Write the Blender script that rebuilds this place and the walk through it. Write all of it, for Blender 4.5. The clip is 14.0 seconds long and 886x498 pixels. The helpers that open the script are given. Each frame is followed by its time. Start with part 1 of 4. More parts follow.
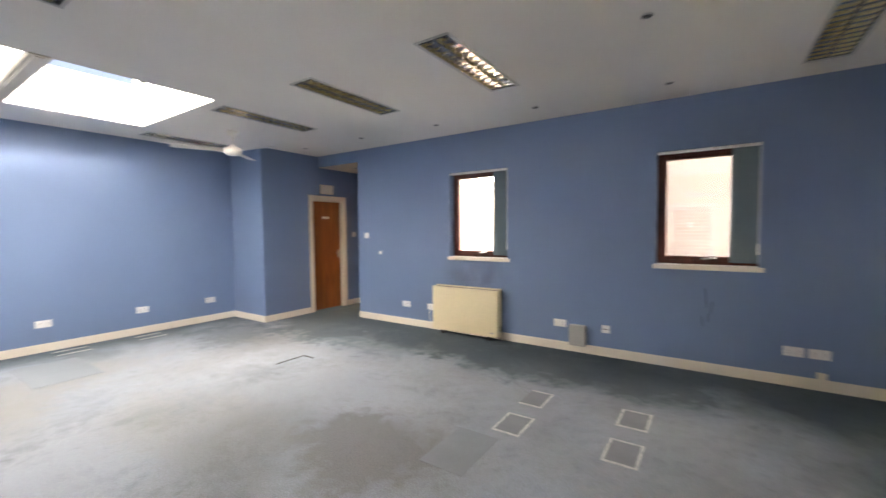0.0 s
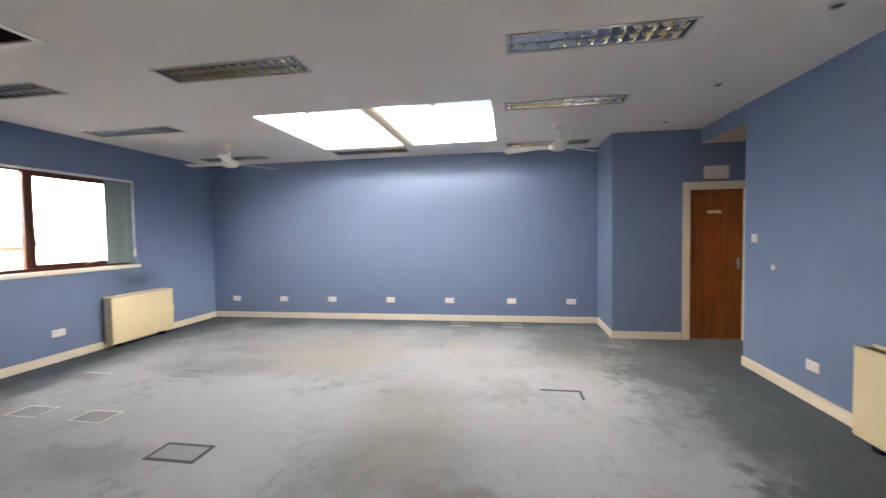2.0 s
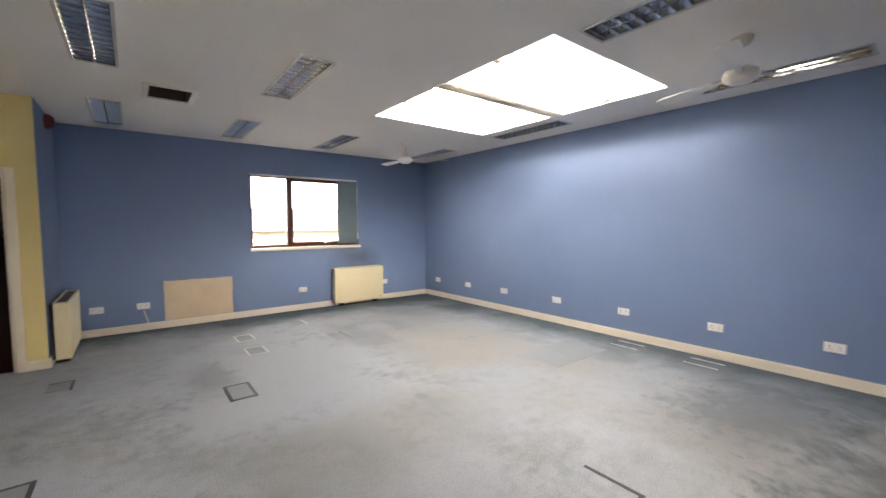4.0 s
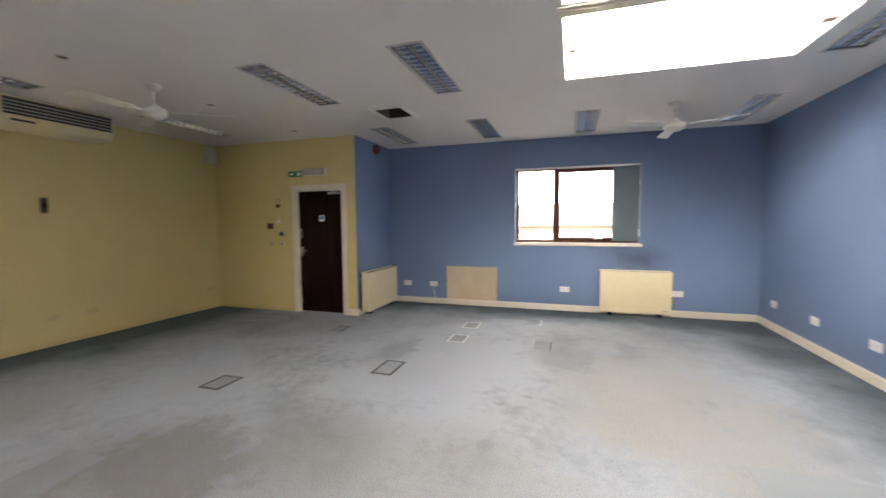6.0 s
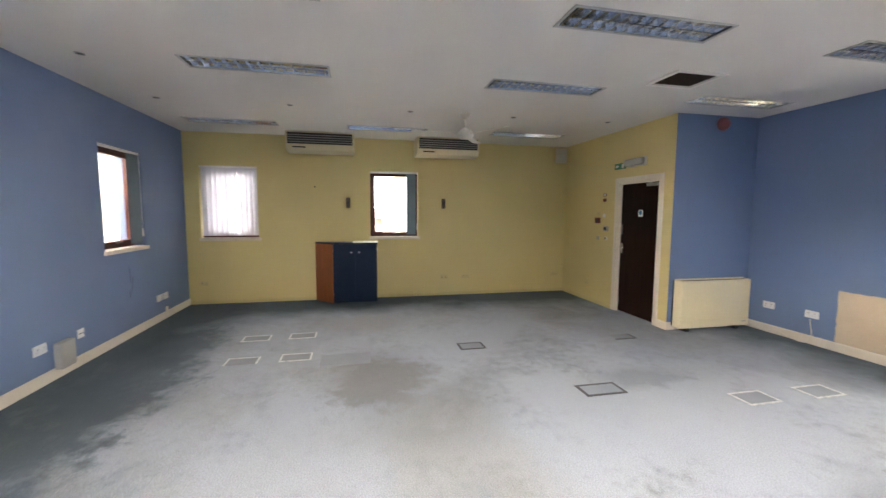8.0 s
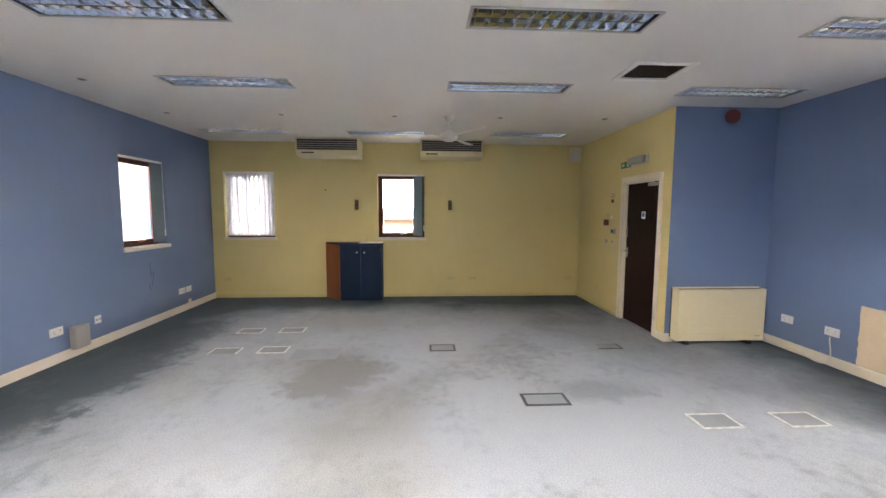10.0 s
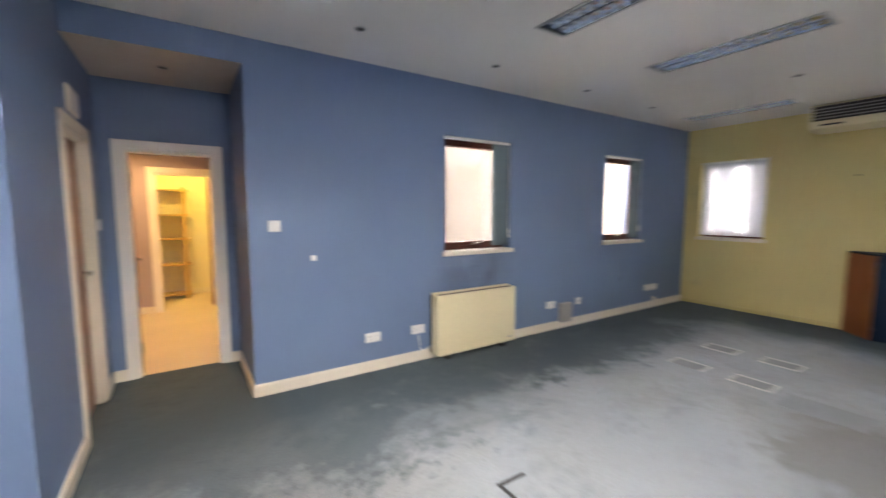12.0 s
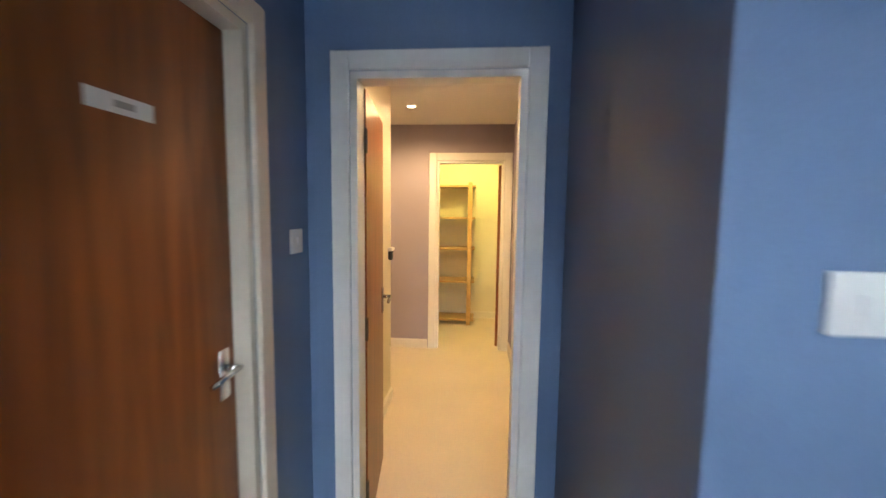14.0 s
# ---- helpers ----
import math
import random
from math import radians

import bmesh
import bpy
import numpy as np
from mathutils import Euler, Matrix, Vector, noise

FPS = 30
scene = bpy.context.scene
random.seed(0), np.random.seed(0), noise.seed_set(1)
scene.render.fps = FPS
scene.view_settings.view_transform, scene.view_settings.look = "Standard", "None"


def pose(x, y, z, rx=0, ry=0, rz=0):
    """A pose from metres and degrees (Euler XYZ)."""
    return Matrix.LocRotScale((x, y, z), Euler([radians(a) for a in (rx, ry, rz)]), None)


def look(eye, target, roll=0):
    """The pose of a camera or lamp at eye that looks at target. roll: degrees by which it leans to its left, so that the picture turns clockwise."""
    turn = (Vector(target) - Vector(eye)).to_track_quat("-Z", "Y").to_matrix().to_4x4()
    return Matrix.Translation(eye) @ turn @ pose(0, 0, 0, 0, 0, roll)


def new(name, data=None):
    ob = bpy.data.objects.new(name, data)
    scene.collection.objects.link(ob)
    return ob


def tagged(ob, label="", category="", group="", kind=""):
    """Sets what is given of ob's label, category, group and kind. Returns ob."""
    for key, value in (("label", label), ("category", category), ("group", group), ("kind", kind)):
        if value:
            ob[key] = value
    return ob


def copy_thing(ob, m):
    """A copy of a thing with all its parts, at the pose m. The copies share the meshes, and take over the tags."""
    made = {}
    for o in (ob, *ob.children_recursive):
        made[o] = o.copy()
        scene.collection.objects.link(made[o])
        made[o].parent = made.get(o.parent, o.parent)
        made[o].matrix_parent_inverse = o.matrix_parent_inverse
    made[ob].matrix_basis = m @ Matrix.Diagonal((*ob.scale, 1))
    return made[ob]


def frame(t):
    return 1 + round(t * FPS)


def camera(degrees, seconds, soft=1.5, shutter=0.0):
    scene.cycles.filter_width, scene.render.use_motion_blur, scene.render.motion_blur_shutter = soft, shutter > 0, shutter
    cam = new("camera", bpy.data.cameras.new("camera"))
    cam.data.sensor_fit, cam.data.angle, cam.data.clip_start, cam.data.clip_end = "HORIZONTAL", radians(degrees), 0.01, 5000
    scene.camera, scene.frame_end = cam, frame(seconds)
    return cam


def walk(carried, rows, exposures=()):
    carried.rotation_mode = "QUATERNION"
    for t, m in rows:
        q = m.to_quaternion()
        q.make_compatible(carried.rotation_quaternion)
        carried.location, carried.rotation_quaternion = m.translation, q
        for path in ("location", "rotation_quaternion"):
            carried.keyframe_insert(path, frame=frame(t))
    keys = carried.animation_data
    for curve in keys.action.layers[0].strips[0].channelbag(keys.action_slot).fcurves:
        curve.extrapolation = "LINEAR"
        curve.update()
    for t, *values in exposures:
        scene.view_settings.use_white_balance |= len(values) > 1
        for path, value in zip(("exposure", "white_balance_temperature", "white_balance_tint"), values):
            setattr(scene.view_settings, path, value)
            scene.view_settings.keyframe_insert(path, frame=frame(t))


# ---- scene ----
cam = camera(95.8, 14.0, shutter=0.4)
PATH = [
    (0, (0.34, 0.305, 1.481), (-0.776, 1.962, 1.383), -0.5),
    (0.5, (0.397, 0.811, 1.486), (-1.176, 2.041, 1.383), -0.6),
    (1, (0.399, 1.39, 1.491), (-1.47, 2.096, 1.398), -0.8),
    (1.5, (0.31, 2.018, 1.482), (-1.684, 2.151, 1.395), -0.9),
    (2, (0.174, 2.619, 1.499), (-1.798, 2.294, 1.419), -1.0),
    (2.2, (0.108, 2.822, 1.48), (-1.831, 2.339, 1.398), -0.8),
    (4.3, (-1.92, 4.297, 1.493), (-2.93, 2.576, 1.366), -0.7),
    (4.5, (-2.205, 4.288, 1.5), (-3.051, 2.481, 1.37), -1.0),
    (5, (-2.825, 4.222, 1.495), (-3.229, 2.267, 1.374), -0.8),
    (5.5, (-3.368, 4.11, 1.447), (-3.279, 2.116, 1.329), -0.9),
    (6, (-3.972, 3.951, 1.468), (-3.36, 2.052, 1.334), -0.4),
    (6.5, (-4.438, 3.636, 1.453), (-3.285, 2.008, 1.313), -0.1),
    (7, (-4.875, 3.181, 1.492), (-3.306, 1.951, 1.329), 0.2),
    (7.5, (-5.071, 2.785, 1.518), (-3.253, 1.969, 1.346), 0.2),
    (8, (-5.244, 2.409, 1.537), (-3.296, 1.992, 1.356), 0.3),
    (8.5, (-5.383, 2.073, 1.545), (-3.407, 1.821, 1.366), 0.3),
    (11, (-5.421, 1.232, 1.574), (-3.445, 1.468, 1.375), -0.0),
    (11.5, (-5.218, 1.284, 1.546), (-3.536, 2.348, 1.346), 0.3),
    (12, (-5.05, 1.678, 1.519), (-3.97, 3.351, 1.327), 0.1),
    (12.5, (-4.912, 2.311, 1.492), (-4.467, 4.253, 1.316), 0.1),
    (13, (-4.943, 3.056, 1.474), (-4.779, 5.042, 1.308), 0.4),
    (13.5, (-5.013, 3.821, 1.49), (-5.031, 5.812, 1.307), 0.5),
    (14, (-4.973, 4.542, 1.51), (-5.132, 6.527, 1.326), 0.7),
]
walk(cam, [(t, look(eye, target, roll)) for t, eye, target, roll in PATH], [(0.0, 1.27, 6650, 14.5), (2.0, 1.02, 6900, 16), (5.0, 0.92, 6900, 15.5), (6.5, 1.1, 6750, 15), (7.5, 1.34, 6700, 15), (8.5, 1.49, 6600, 15), (11.0, 1.42, 6700, 16),
      (12.0, 1.17, 6500, 14), (12.5, 1.15, 6300, 13), (13.0, 1.1, 5800, 10), (13.5, 1.07, 5550, 8), (14.0, 1.17, 5250, 6)])

SKYW, WINGLOW = 41.0, 23.0

# ---- world, sun, large lights ----
world = bpy.data.worlds.new("overcast_sky")
scene.world = world
world.use_nodes = True
wt = world.node_tree
sky = wt.nodes.new("ShaderNodeTexSky")
sky.sky_type, sky.sun_disc = "NISHITA", False
sky.sun_elevation, sky.sun_rotation = radians(50), radians(200)
sky.air_density, sky.dust_density, sky.ozone_density = 1.0, 6.0, 1.0
wt.nodes["Background"].inputs["Strength"].default_value = 0.15
wt.links.new(sky.outputs[0], wt.nodes["Background"].inputs["Color"])

sun = new("sun", bpy.data.lights.new("sun", "SUN"))
sun.data.energy, sun.data.angle, sun.data.color = 1.0, radians(20), (1.0, 0.97, 0.93)
sun.matrix_world = look((0, 0, 20), (0 + 5.7, 0 + 15.8, 0))


def area(name, m, sx, sy, watts, colour):
    lamp = new(name, bpy.data.lights.new(name, "AREA"))
    lamp.data.shape, lamp.data.size, lamp.data.size_y = "RECTANGLE", sx, sy
    lamp.data.energy, lamp.data.color = watts, colour
    lamp.matrix_world = m
    return lamp


# daylight that falls through the two roof lights
area("skylight_daylight", pose(-4.79, 0.47, 3.20), 1.78, 1.21, SKYW, (1.0, 0.932, 0.845))
area("skylight_daylight", pose(-4.79, 1.855, 3.20), 1.78, 1.18, SKYW, (1.0, 0.932, 0.845))


def spot(name, p, watts, colour, radius=0.04, size=150):
    lamp = new(name, bpy.data.lights.new(name, "SPOT"))
    lamp.data.energy, lamp.data.color, lamp.data.shadow_soft_size = watts, colour, radius
    lamp.data.spot_size, lamp.data.spot_blend = radians(size), 0.6
    lamp.location = p
    return lamp


spot("downlight_beam", (-5.55, 8.11, 2.40), 42, (1.0, 0.56, 0.20), 0.04, 168)
spot("downlight_beam", (-5.05, 7.0, 2.40), 40, (1.0, 0.58, 0.23), 0.04, 168)
store = new("store_light_glow", bpy.data.lights.new("store_light_glow", "POINT"))
store.data.energy, store.data.color, store.data.shadow_soft_size = 20, (1.0, 0.74, 0.12), 0.08
store.location = (-4.95, 9.2, 2.26)


# ---- materials ----
def mat(name, base, rough=0.6, metal=0.0, var=0.12, scale=3.0, fine=60.0, bump=0.1, second=None, amount=0.5, spec=0.5):
    """Base colour with variation at two scales, a fine relief and, if given, a second colour in blotches."""
    m = bpy.data.materials.new(name)
    m.use_nodes = True
    nt = m.node_tree
    N, Lk = nt.nodes, nt.links
    p = N["Principled BSDF"]
    p.inputs["Roughness"].default_value, p.inputs["Metallic"].default_value = rough, metal
    p.inputs["Specular IOR Level"].default_value = spec
    tc = N.new("ShaderNodeTexCoord")
    n1, n2 = N.new("ShaderNodeTexNoise"), N.new("ShaderNodeTexNoise")
    n1.inputs["Scale"].default_value, n1.inputs["Detail"].default_value = scale, 5
    n2.inputs["Scale"].default_value, n2.inputs["Detail"].default_value = fine, 3
    for n in (n1, n2):
        Lk.new(tc.outputs["Object"], n.inputs["Vector"])
    mix = N.new("ShaderNodeMix")
    mix.data_type = "RGBA"
    b2 = second or [c * (1 - var) for c in base]
    mix.inputs[6].default_value, mix.inputs[7].default_value = (*base, 1), (*b2, 1)
    ramp = N.new("ShaderNodeMapRange")
    ramp.inputs[1].default_value, ramp.inputs[2].default_value = 0.35, 0.7
    ramp.inputs[4].default_value = amount if second else 1.0
    Lk.new(n1.outputs["Fac"], ramp.inputs[0])
    Lk.new(ramp.outputs[0], mix.inputs[0])
    mul = N.new("ShaderNodeMix")
    mul.data_type, mul.blend_type = "RGBA", "MULTIPLY"
    grain = N.new("ShaderNodeMapRange")
    grain.inputs[3].default_value, grain.inputs[4].default_value = 1 - var, 1 + var
    Lk.new(n2.outputs["Fac"], grain.inputs[0])
    mul.inputs[0].default_value = 1.0
    Lk.new(mix.outputs[2], mul.inputs[6])
    Lk.new(grain.outputs[0], mul.inputs[7])
    Lk.new(mul.outputs[2], p.inputs["Base Color"])
    if bump:
        bp = N.new("ShaderNodeBump")
        bp.inputs["Strength"].default_value, bp.inputs["Distance"].default_value = bump, 0.004
        Lk.new(n2.outputs["Fac"], bp.inputs["Height"])
        Lk.new(bp.outputs[0], p.inputs["Normal"])
    return m


def wood(name, dark, light, rough=0.35, stretch=(14, 14, 0.9), spec=0.4):
    """Veneer with the grain running up."""
    m = mat(name, light, rough, 0, 0.08, 2.0, 90, 0.03, spec=spec)
    nt = m.node_tree
    N, Lk = nt.nodes, nt.links
    tc, mp, n = N.new("ShaderNodeTexCoord"), N.new("ShaderNodeMapping"), N.new("ShaderNodeTexNoise")
    mp.inputs["Scale"].default_value = stretch
    n.inputs["Scale"].default_value, n.inputs["Detail"].default_value, n.inputs["Distortion"].default_value = 1.6, 8, 0.6
    Lk.new(tc.outputs["Object"], mp.inputs[0])
    Lk.new(mp.outputs[0], n.inputs["Vector"])
    cr = N.new("ShaderNodeValToRGB")
    cr.color_ramp.elements[0].position, cr.color_ramp.elements[0].color = 0.3, (*dark, 1)
    cr.color_ramp.elements[1].position, cr.color_ramp.elements[1].color = 0.7, (*light, 1)
    Lk.new(n.outputs["Fac"], cr.inputs[0])
    Lk.new(cr.outputs[0], N["Principled BSDF"].inputs["Base Color"])
    return m


# third tone: unworn pile, with the shade towards the walls painted in
BROWN, DUN, UNWORN_SHADED, SLATEY, PALE = (0.150, 0.149, 0.140), (0.248, 0.250, 0.243), (0.072, 0.094, 0.108), (0.165, 0.178, 0.188), (0.300, 0.328, 0.362)
SPOTS = [(-2.6, 2.75, 1.2, 0.6, PALE, 0.6), (-2.7, 0.1, 1.4, 1.6, PALE, 0.8), (-0.5, 1.0, 1.0, 1.2, PALE, 0.45),
         (-1.55, 2.25, 0.72, 0.5, BROWN, 0.72), (0.25, 2.35, 0.42, 0.5, DUN, 0.6), (-4.6, 0.4, 0.85, 1.0, DUN, 0.75), (-2.9, 1.75, 1.0, 0.45, DUN, 0.4),
         (-2.3, 1.85, 0.5, 0.7, SLATEY, 0.32), (-5.1, 1.5, 0.35, 0.9, DUN, 0.5), (-2.05, -0.15, 0.25, 0.5, SLATEY, 0.6), (-1.1, 4.5, 2.0, 0.55, UNWORN_SHADED, 0.8), (-2.7, 4.55, 1.5, 0.5, UNWORN_SHADED, 0.65),
         (-5.3, 3.4, 0.7, 0.6, UNWORN_SHADED, 0.55), (-5.7, -2.5, 1.1, 0.45, UNWORN_SHADED, 0.7), (-3.9, -0.55, 0.3, 0.55, SLATEY, 0.5), (-4.5, 4.6, 1.3, 1.0, UNWORN_SHADED, 0.75), (-3.4, 4.2, 1.1, 0.6, UNWORN_SHADED, 0.5)]


def carpet(name, blue, worn, dirt):
    """Worn office carpet: faded walked areas, darker wall strips that include shade, stains and pile."""
    m = bpy.data.materials.new(name)
    m.use_nodes = True
    nt = m.node_tree
    N, Lk = nt.nodes, nt.links
    p = N["Principled BSDF"]
    p.inputs["Roughness"].default_value, p.inputs["Specular IOR Level"].default_value = 0.95, 0.15
    tc = N.new("ShaderNodeTexCoord")

    def noise_node(scale, detail=5, rough=0.55, dist=0.0):
        n = N.new("ShaderNodeTexNoise")
        n.inputs["Scale"].default_value, n.inputs["Detail"].default_value = scale, detail
        n.inputs["Roughness"].default_value, n.inputs["Distortion"].default_value = rough, dist
        Lk.new(tc.outputs["Object"], n.inputs["Vector"])
        return n

    def ramp(src, a, b, lo=0.0, hi=1.0):
        r = N.new("ShaderNodeMapRange")
        for i, v in enumerate((a, b, lo, hi)):
            r.inputs[i + 1].default_value = v
        Lk.new(src, r.inputs[0])
        return r.outputs[0]

    def blend(a, b, fac, kind="MIX"):
        x = N.new("ShaderNodeMix")
        x.data_type, x.blend_type = "RGBA", kind
        for sock, v in ((x.inputs[6], a), (x.inputs[7], b), (x.inputs[0], fac)):
            if isinstance(v, (tuple, list)):
                sock.default_value = (*v, 1)
            elif isinstance(v, float):
                sock.default_value = v
            else:
                Lk.new(v, sock)
        return x.outputs[2]

    big, mid, small, pile = noise_node(0.55, 4, 0.5, 0.4), noise_node(0.95, 7, 0.6, 0.15), noise_node(10, 7, 0.75), noise_node(110, 3)
    # wear and shade: the walked middle of the room has faded, the strip along the walls has kept its colour and has
    # shade painted in
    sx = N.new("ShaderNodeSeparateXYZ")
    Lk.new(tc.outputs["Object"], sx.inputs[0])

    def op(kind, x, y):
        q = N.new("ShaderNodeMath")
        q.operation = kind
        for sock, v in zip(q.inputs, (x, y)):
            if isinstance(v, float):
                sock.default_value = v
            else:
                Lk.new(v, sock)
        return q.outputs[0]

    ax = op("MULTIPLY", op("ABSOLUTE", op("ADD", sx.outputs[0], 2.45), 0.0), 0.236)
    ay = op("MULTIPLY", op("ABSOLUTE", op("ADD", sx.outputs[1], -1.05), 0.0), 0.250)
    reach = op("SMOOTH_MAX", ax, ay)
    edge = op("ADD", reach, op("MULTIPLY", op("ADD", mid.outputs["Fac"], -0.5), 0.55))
    wear_shade = ramp(edge, 0.93, 0.72)
    faded = blend(blue, (0.272, 0.302, 0.338), wear_shade)
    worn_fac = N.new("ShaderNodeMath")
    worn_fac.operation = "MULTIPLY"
    Lk.new(wear_shade, worn_fac.inputs[1])
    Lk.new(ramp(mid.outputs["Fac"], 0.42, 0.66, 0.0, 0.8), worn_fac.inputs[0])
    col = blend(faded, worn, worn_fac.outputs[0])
    both = N.new("ShaderNodeMath")
    both.operation = "MULTIPLY"
    Lk.new(ramp(big.outputs["Fac"], 0.5, 0.62), both.inputs[0])
    Lk.new(ramp(mid.outputs["Fac"], 0.42, 0.6), both.inputs[1])
    col = blend(col, dirt, ramp(both.outputs[0], 0.0, 1.0, 0.0, 0.35))
    stain = noise_node(1.25, 9, 0.68, 0.1)
    col = blend(col, (0.70, 0.70, 0.69), ramp(stain.outputs["Fac"], 0.50, 0.70, 0.0, 0.5), "MULTIPLY")
    col = blend(col, (0.68, 0.68, 0.67), ramp(small.outputs["Fac"], 0.48, 0.70, 0.0, 0.45), "MULTIPLY")
    # spills, worn places and paler areas, each with its own outline
    for cx, cy, rx, ry, tone, most in SPOTS:
        ex = op("MULTIPLY", op("ADD", sx.outputs[0], -cx), 1.0 / rx)
        ey = op("MULTIPLY", op("ADD", sx.outputs[1], -cy), 1.0 / ry)
        far = op("SQRT", op("ADD", op("MULTIPLY", ex, ex), op("MULTIPLY", ey, ey)), 0.0)
        far = op("ADD", far, op("MULTIPLY", op("ADD", stain.outputs["Fac"], -0.5), 3.0))
        far = op("ADD", far, op("MULTIPLY", op("ADD", small.outputs["Fac"], -0.5), 1.3))
        col = blend(col, tone, ramp(far, 1.15, 0.6, 0.0, most))
    col = blend(col, ramp(pile.outputs["Fac"], 0.3, 0.7, 0.78, 1.2), 1.0, "MULTIPLY")
    Lk.new(col, p.inputs["Base Color"])
    bp = N.new("ShaderNodeBump")
    bp.inputs["Strength"].default_value, bp.inputs["Distance"].default_value = 0.35, 0.006
    Lk.new(pile.outputs["Fac"], bp.inputs["Height"])
    Lk.new(bp.outputs[0], p.inputs["Normal"])
    return m


def glow(name, colour, strength):
    m = bpy.data.materials.new(name)
    m.use_nodes = True
    p = m.node_tree.nodes["Principled BSDF"]
    p.inputs["Base Color"].default_value = (*colour, 1)
    p.inputs["Emission Color"].default_value, p.inputs["Emission Strength"].default_value = (*colour, 1), strength
    return m


BLUE = mat("blue_wall_paint", (0.142, 0.209, 0.350), 0.62, 0, 0.075, 0.8, 140, 0.15)
YELLOW = mat("yellow_wall_paint", (0.64, 0.535, 0.24), 0.6, 0, 0.05, 1.0, 140, 0.12)
MAUVE = mat("mauve_wall_paint", (0.36, 0.31, 0.36), 0.65, 0, 0.05, 1.0, 140, 0.1)
CREAMWALL = mat("cream_wall_paint", (0.72, 0.66, 0.48), 0.65, 0, 0.05, 1.0, 140, 0.1)
CEIL = mat("ceiling_paint", (0.72, 0.70, 0.67), 0.85, 0, 0.05, 0.9, 70, 0.35)
# ceiling paint darkened, the passage's shade put into its colour
SOFFIT = mat("shaded_soffit_paint", (0.54, 0.48, 0.42), 0.85, 0, 0.08, 2.5, 70, 0.35)
SKIRT = mat("cream_gloss_paint", (0.72, 0.66, 0.55), 0.4, 0, 0.06, 2.0, 40, 0.05)
WHITE = mat("white_gloss_paint", (0.76, 0.74, 0.70), 0.38, 0, 0.05, 2.0, 40, 0.04)
YSKIRT = mat("yellow_gloss_paint", (0.58, 0.48, 0.21), 0.45, 0, 0.06, 2.0, 40, 0.05)
HEAT = mat("cream_enamel", (0.72, 0.64, 0.42), 0.38, 0, 0.05, 1.5, 30, 0.03)
HEATTOP = mat("brown_grille_metal", (0.10, 0.075, 0.05), 0.5, 0.3, 0.15, 4, 60, 0.05)
DARK = mat("dark_plastic", (0.02, 0.02, 0.022), 0.5, 0, 0.2, 4, 60, 0.05)
PLASTIC = mat("white_plastic", (0.74, 0.73, 0.70), 0.35, 0, 0.05, 4, 40, 0.02)
GREYBOX = mat("grey_plastic", (0.36, 0.35, 0.33), 0.45, 0, 0.08, 4, 40, 0.03)
YPLASTIC = mat("painted_over_plastic", (0.60, 0.50, 0.24), 0.5, 0, 0.08, 4, 40, 0.03)
FANW = mat("off_white_enamel", (0.72, 0.70, 0.64), 0.4, 0, 0.06, 3, 40, 0.02)
ALU = mat("bright_aluminium", (0.82, 0.81, 0.79), 0.09, 1.0, 0.05, 6, 60, 0.02)
ALUDIM = mat("aluminium_reflector", (0.40, 0.41, 0.42), 0.3, 1.0, 0.08, 6, 60, 0.02)
FLANGE = mat("grey_enamelled_flange", (0.42, 0.42, 0.41), 0.45, 0.0, 0.06, 6, 60, 0.02)
# housing and tubes toned down, the darkness behind the louvre blades in their colour
HOUSING = mat("darkened_lamp_housing", (0.06, 0.06, 0.062), 0.5, 0.4, 0.08, 6, 60, 0.02)
TUBE = mat("unlit_tube_glass", (0.40, 0.40, 0.39), 0.2, 0, 0.03, 4, 40, 0.0)
CHROME = mat("satin_chrome", (0.70, 0.70, 0.69), 0.22, 1.0, 0.05, 8, 80, 0.02)
MAHOG = wood("mahogany_frame", (0.042, 0.010, 0.006), (0.105, 0.027, 0.016), 0.4, spec=0.3)
DARKDOOR = wood("dark_brown_veneer", (0.008, 0.0025, 0.002), (0.016, 0.005, 0.004), 0.5, spec=0.08)
OAKDOOR = wood("honey_veneer", (0.15, 0.046, 0.010), (0.265, 0.088, 0.019), 0.36)
CABWOOD = wood("red_brown_veneer", (0.24, 0.065, 0.020), (0.33, 0.095, 0.030), 0.4)
PINE = wood("pine", (0.42, 0.26, 0.08), (0.55, 0.36, 0.13), 0.55, (2, 14, 14))
NAVY = mat("navy_laminate", (0.006, 0.015, 0.036), 0.5, 0, 0.08, 2, 60, 0.02, spec=0.15)
PLASTER = mat("bare_plaster", (0.56, 0.46, 0.33), 0.9, 0, 0.10, 5, 90, 0.25, (0.48, 0.38, 0.26), 0.6)
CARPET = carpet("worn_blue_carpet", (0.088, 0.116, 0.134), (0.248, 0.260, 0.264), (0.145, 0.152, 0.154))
CARPET2 = mat("cleaner_carpet", (0.235, 0.262, 0.285), 0.95, 0, 0.12, 2.0, 160, 0.3, spec=0.15)
CARPET4 = mat("lid_carpet", (0.225, 0.245, 0.260), 0.95, 0, 0.12, 3.0, 160, 0.3, spec=0.15)
CARPET3 = mat("grubby_carpet", (0.228, 0.240, 0.252), 0.95, 0, 0.15, 3.0, 160, 0.3, spec=0.15)
VINYL = mat("beige_floor", (0.58, 0.48, 0.35), 0.45, 0, 0.07, 2.0, 60, 0.05)
TAPE = mat("white_tape", (0.54, 0.53, 0.50), 0.6, 0, 0.2, 22, 60, 0.05, (0.25, 0.265, 0.275), 0.8)
BLACKTAPE = mat("black_trim", (0.022, 0.022, 0.024), 0.55, 0, 0.2, 12, 60, 0.05)
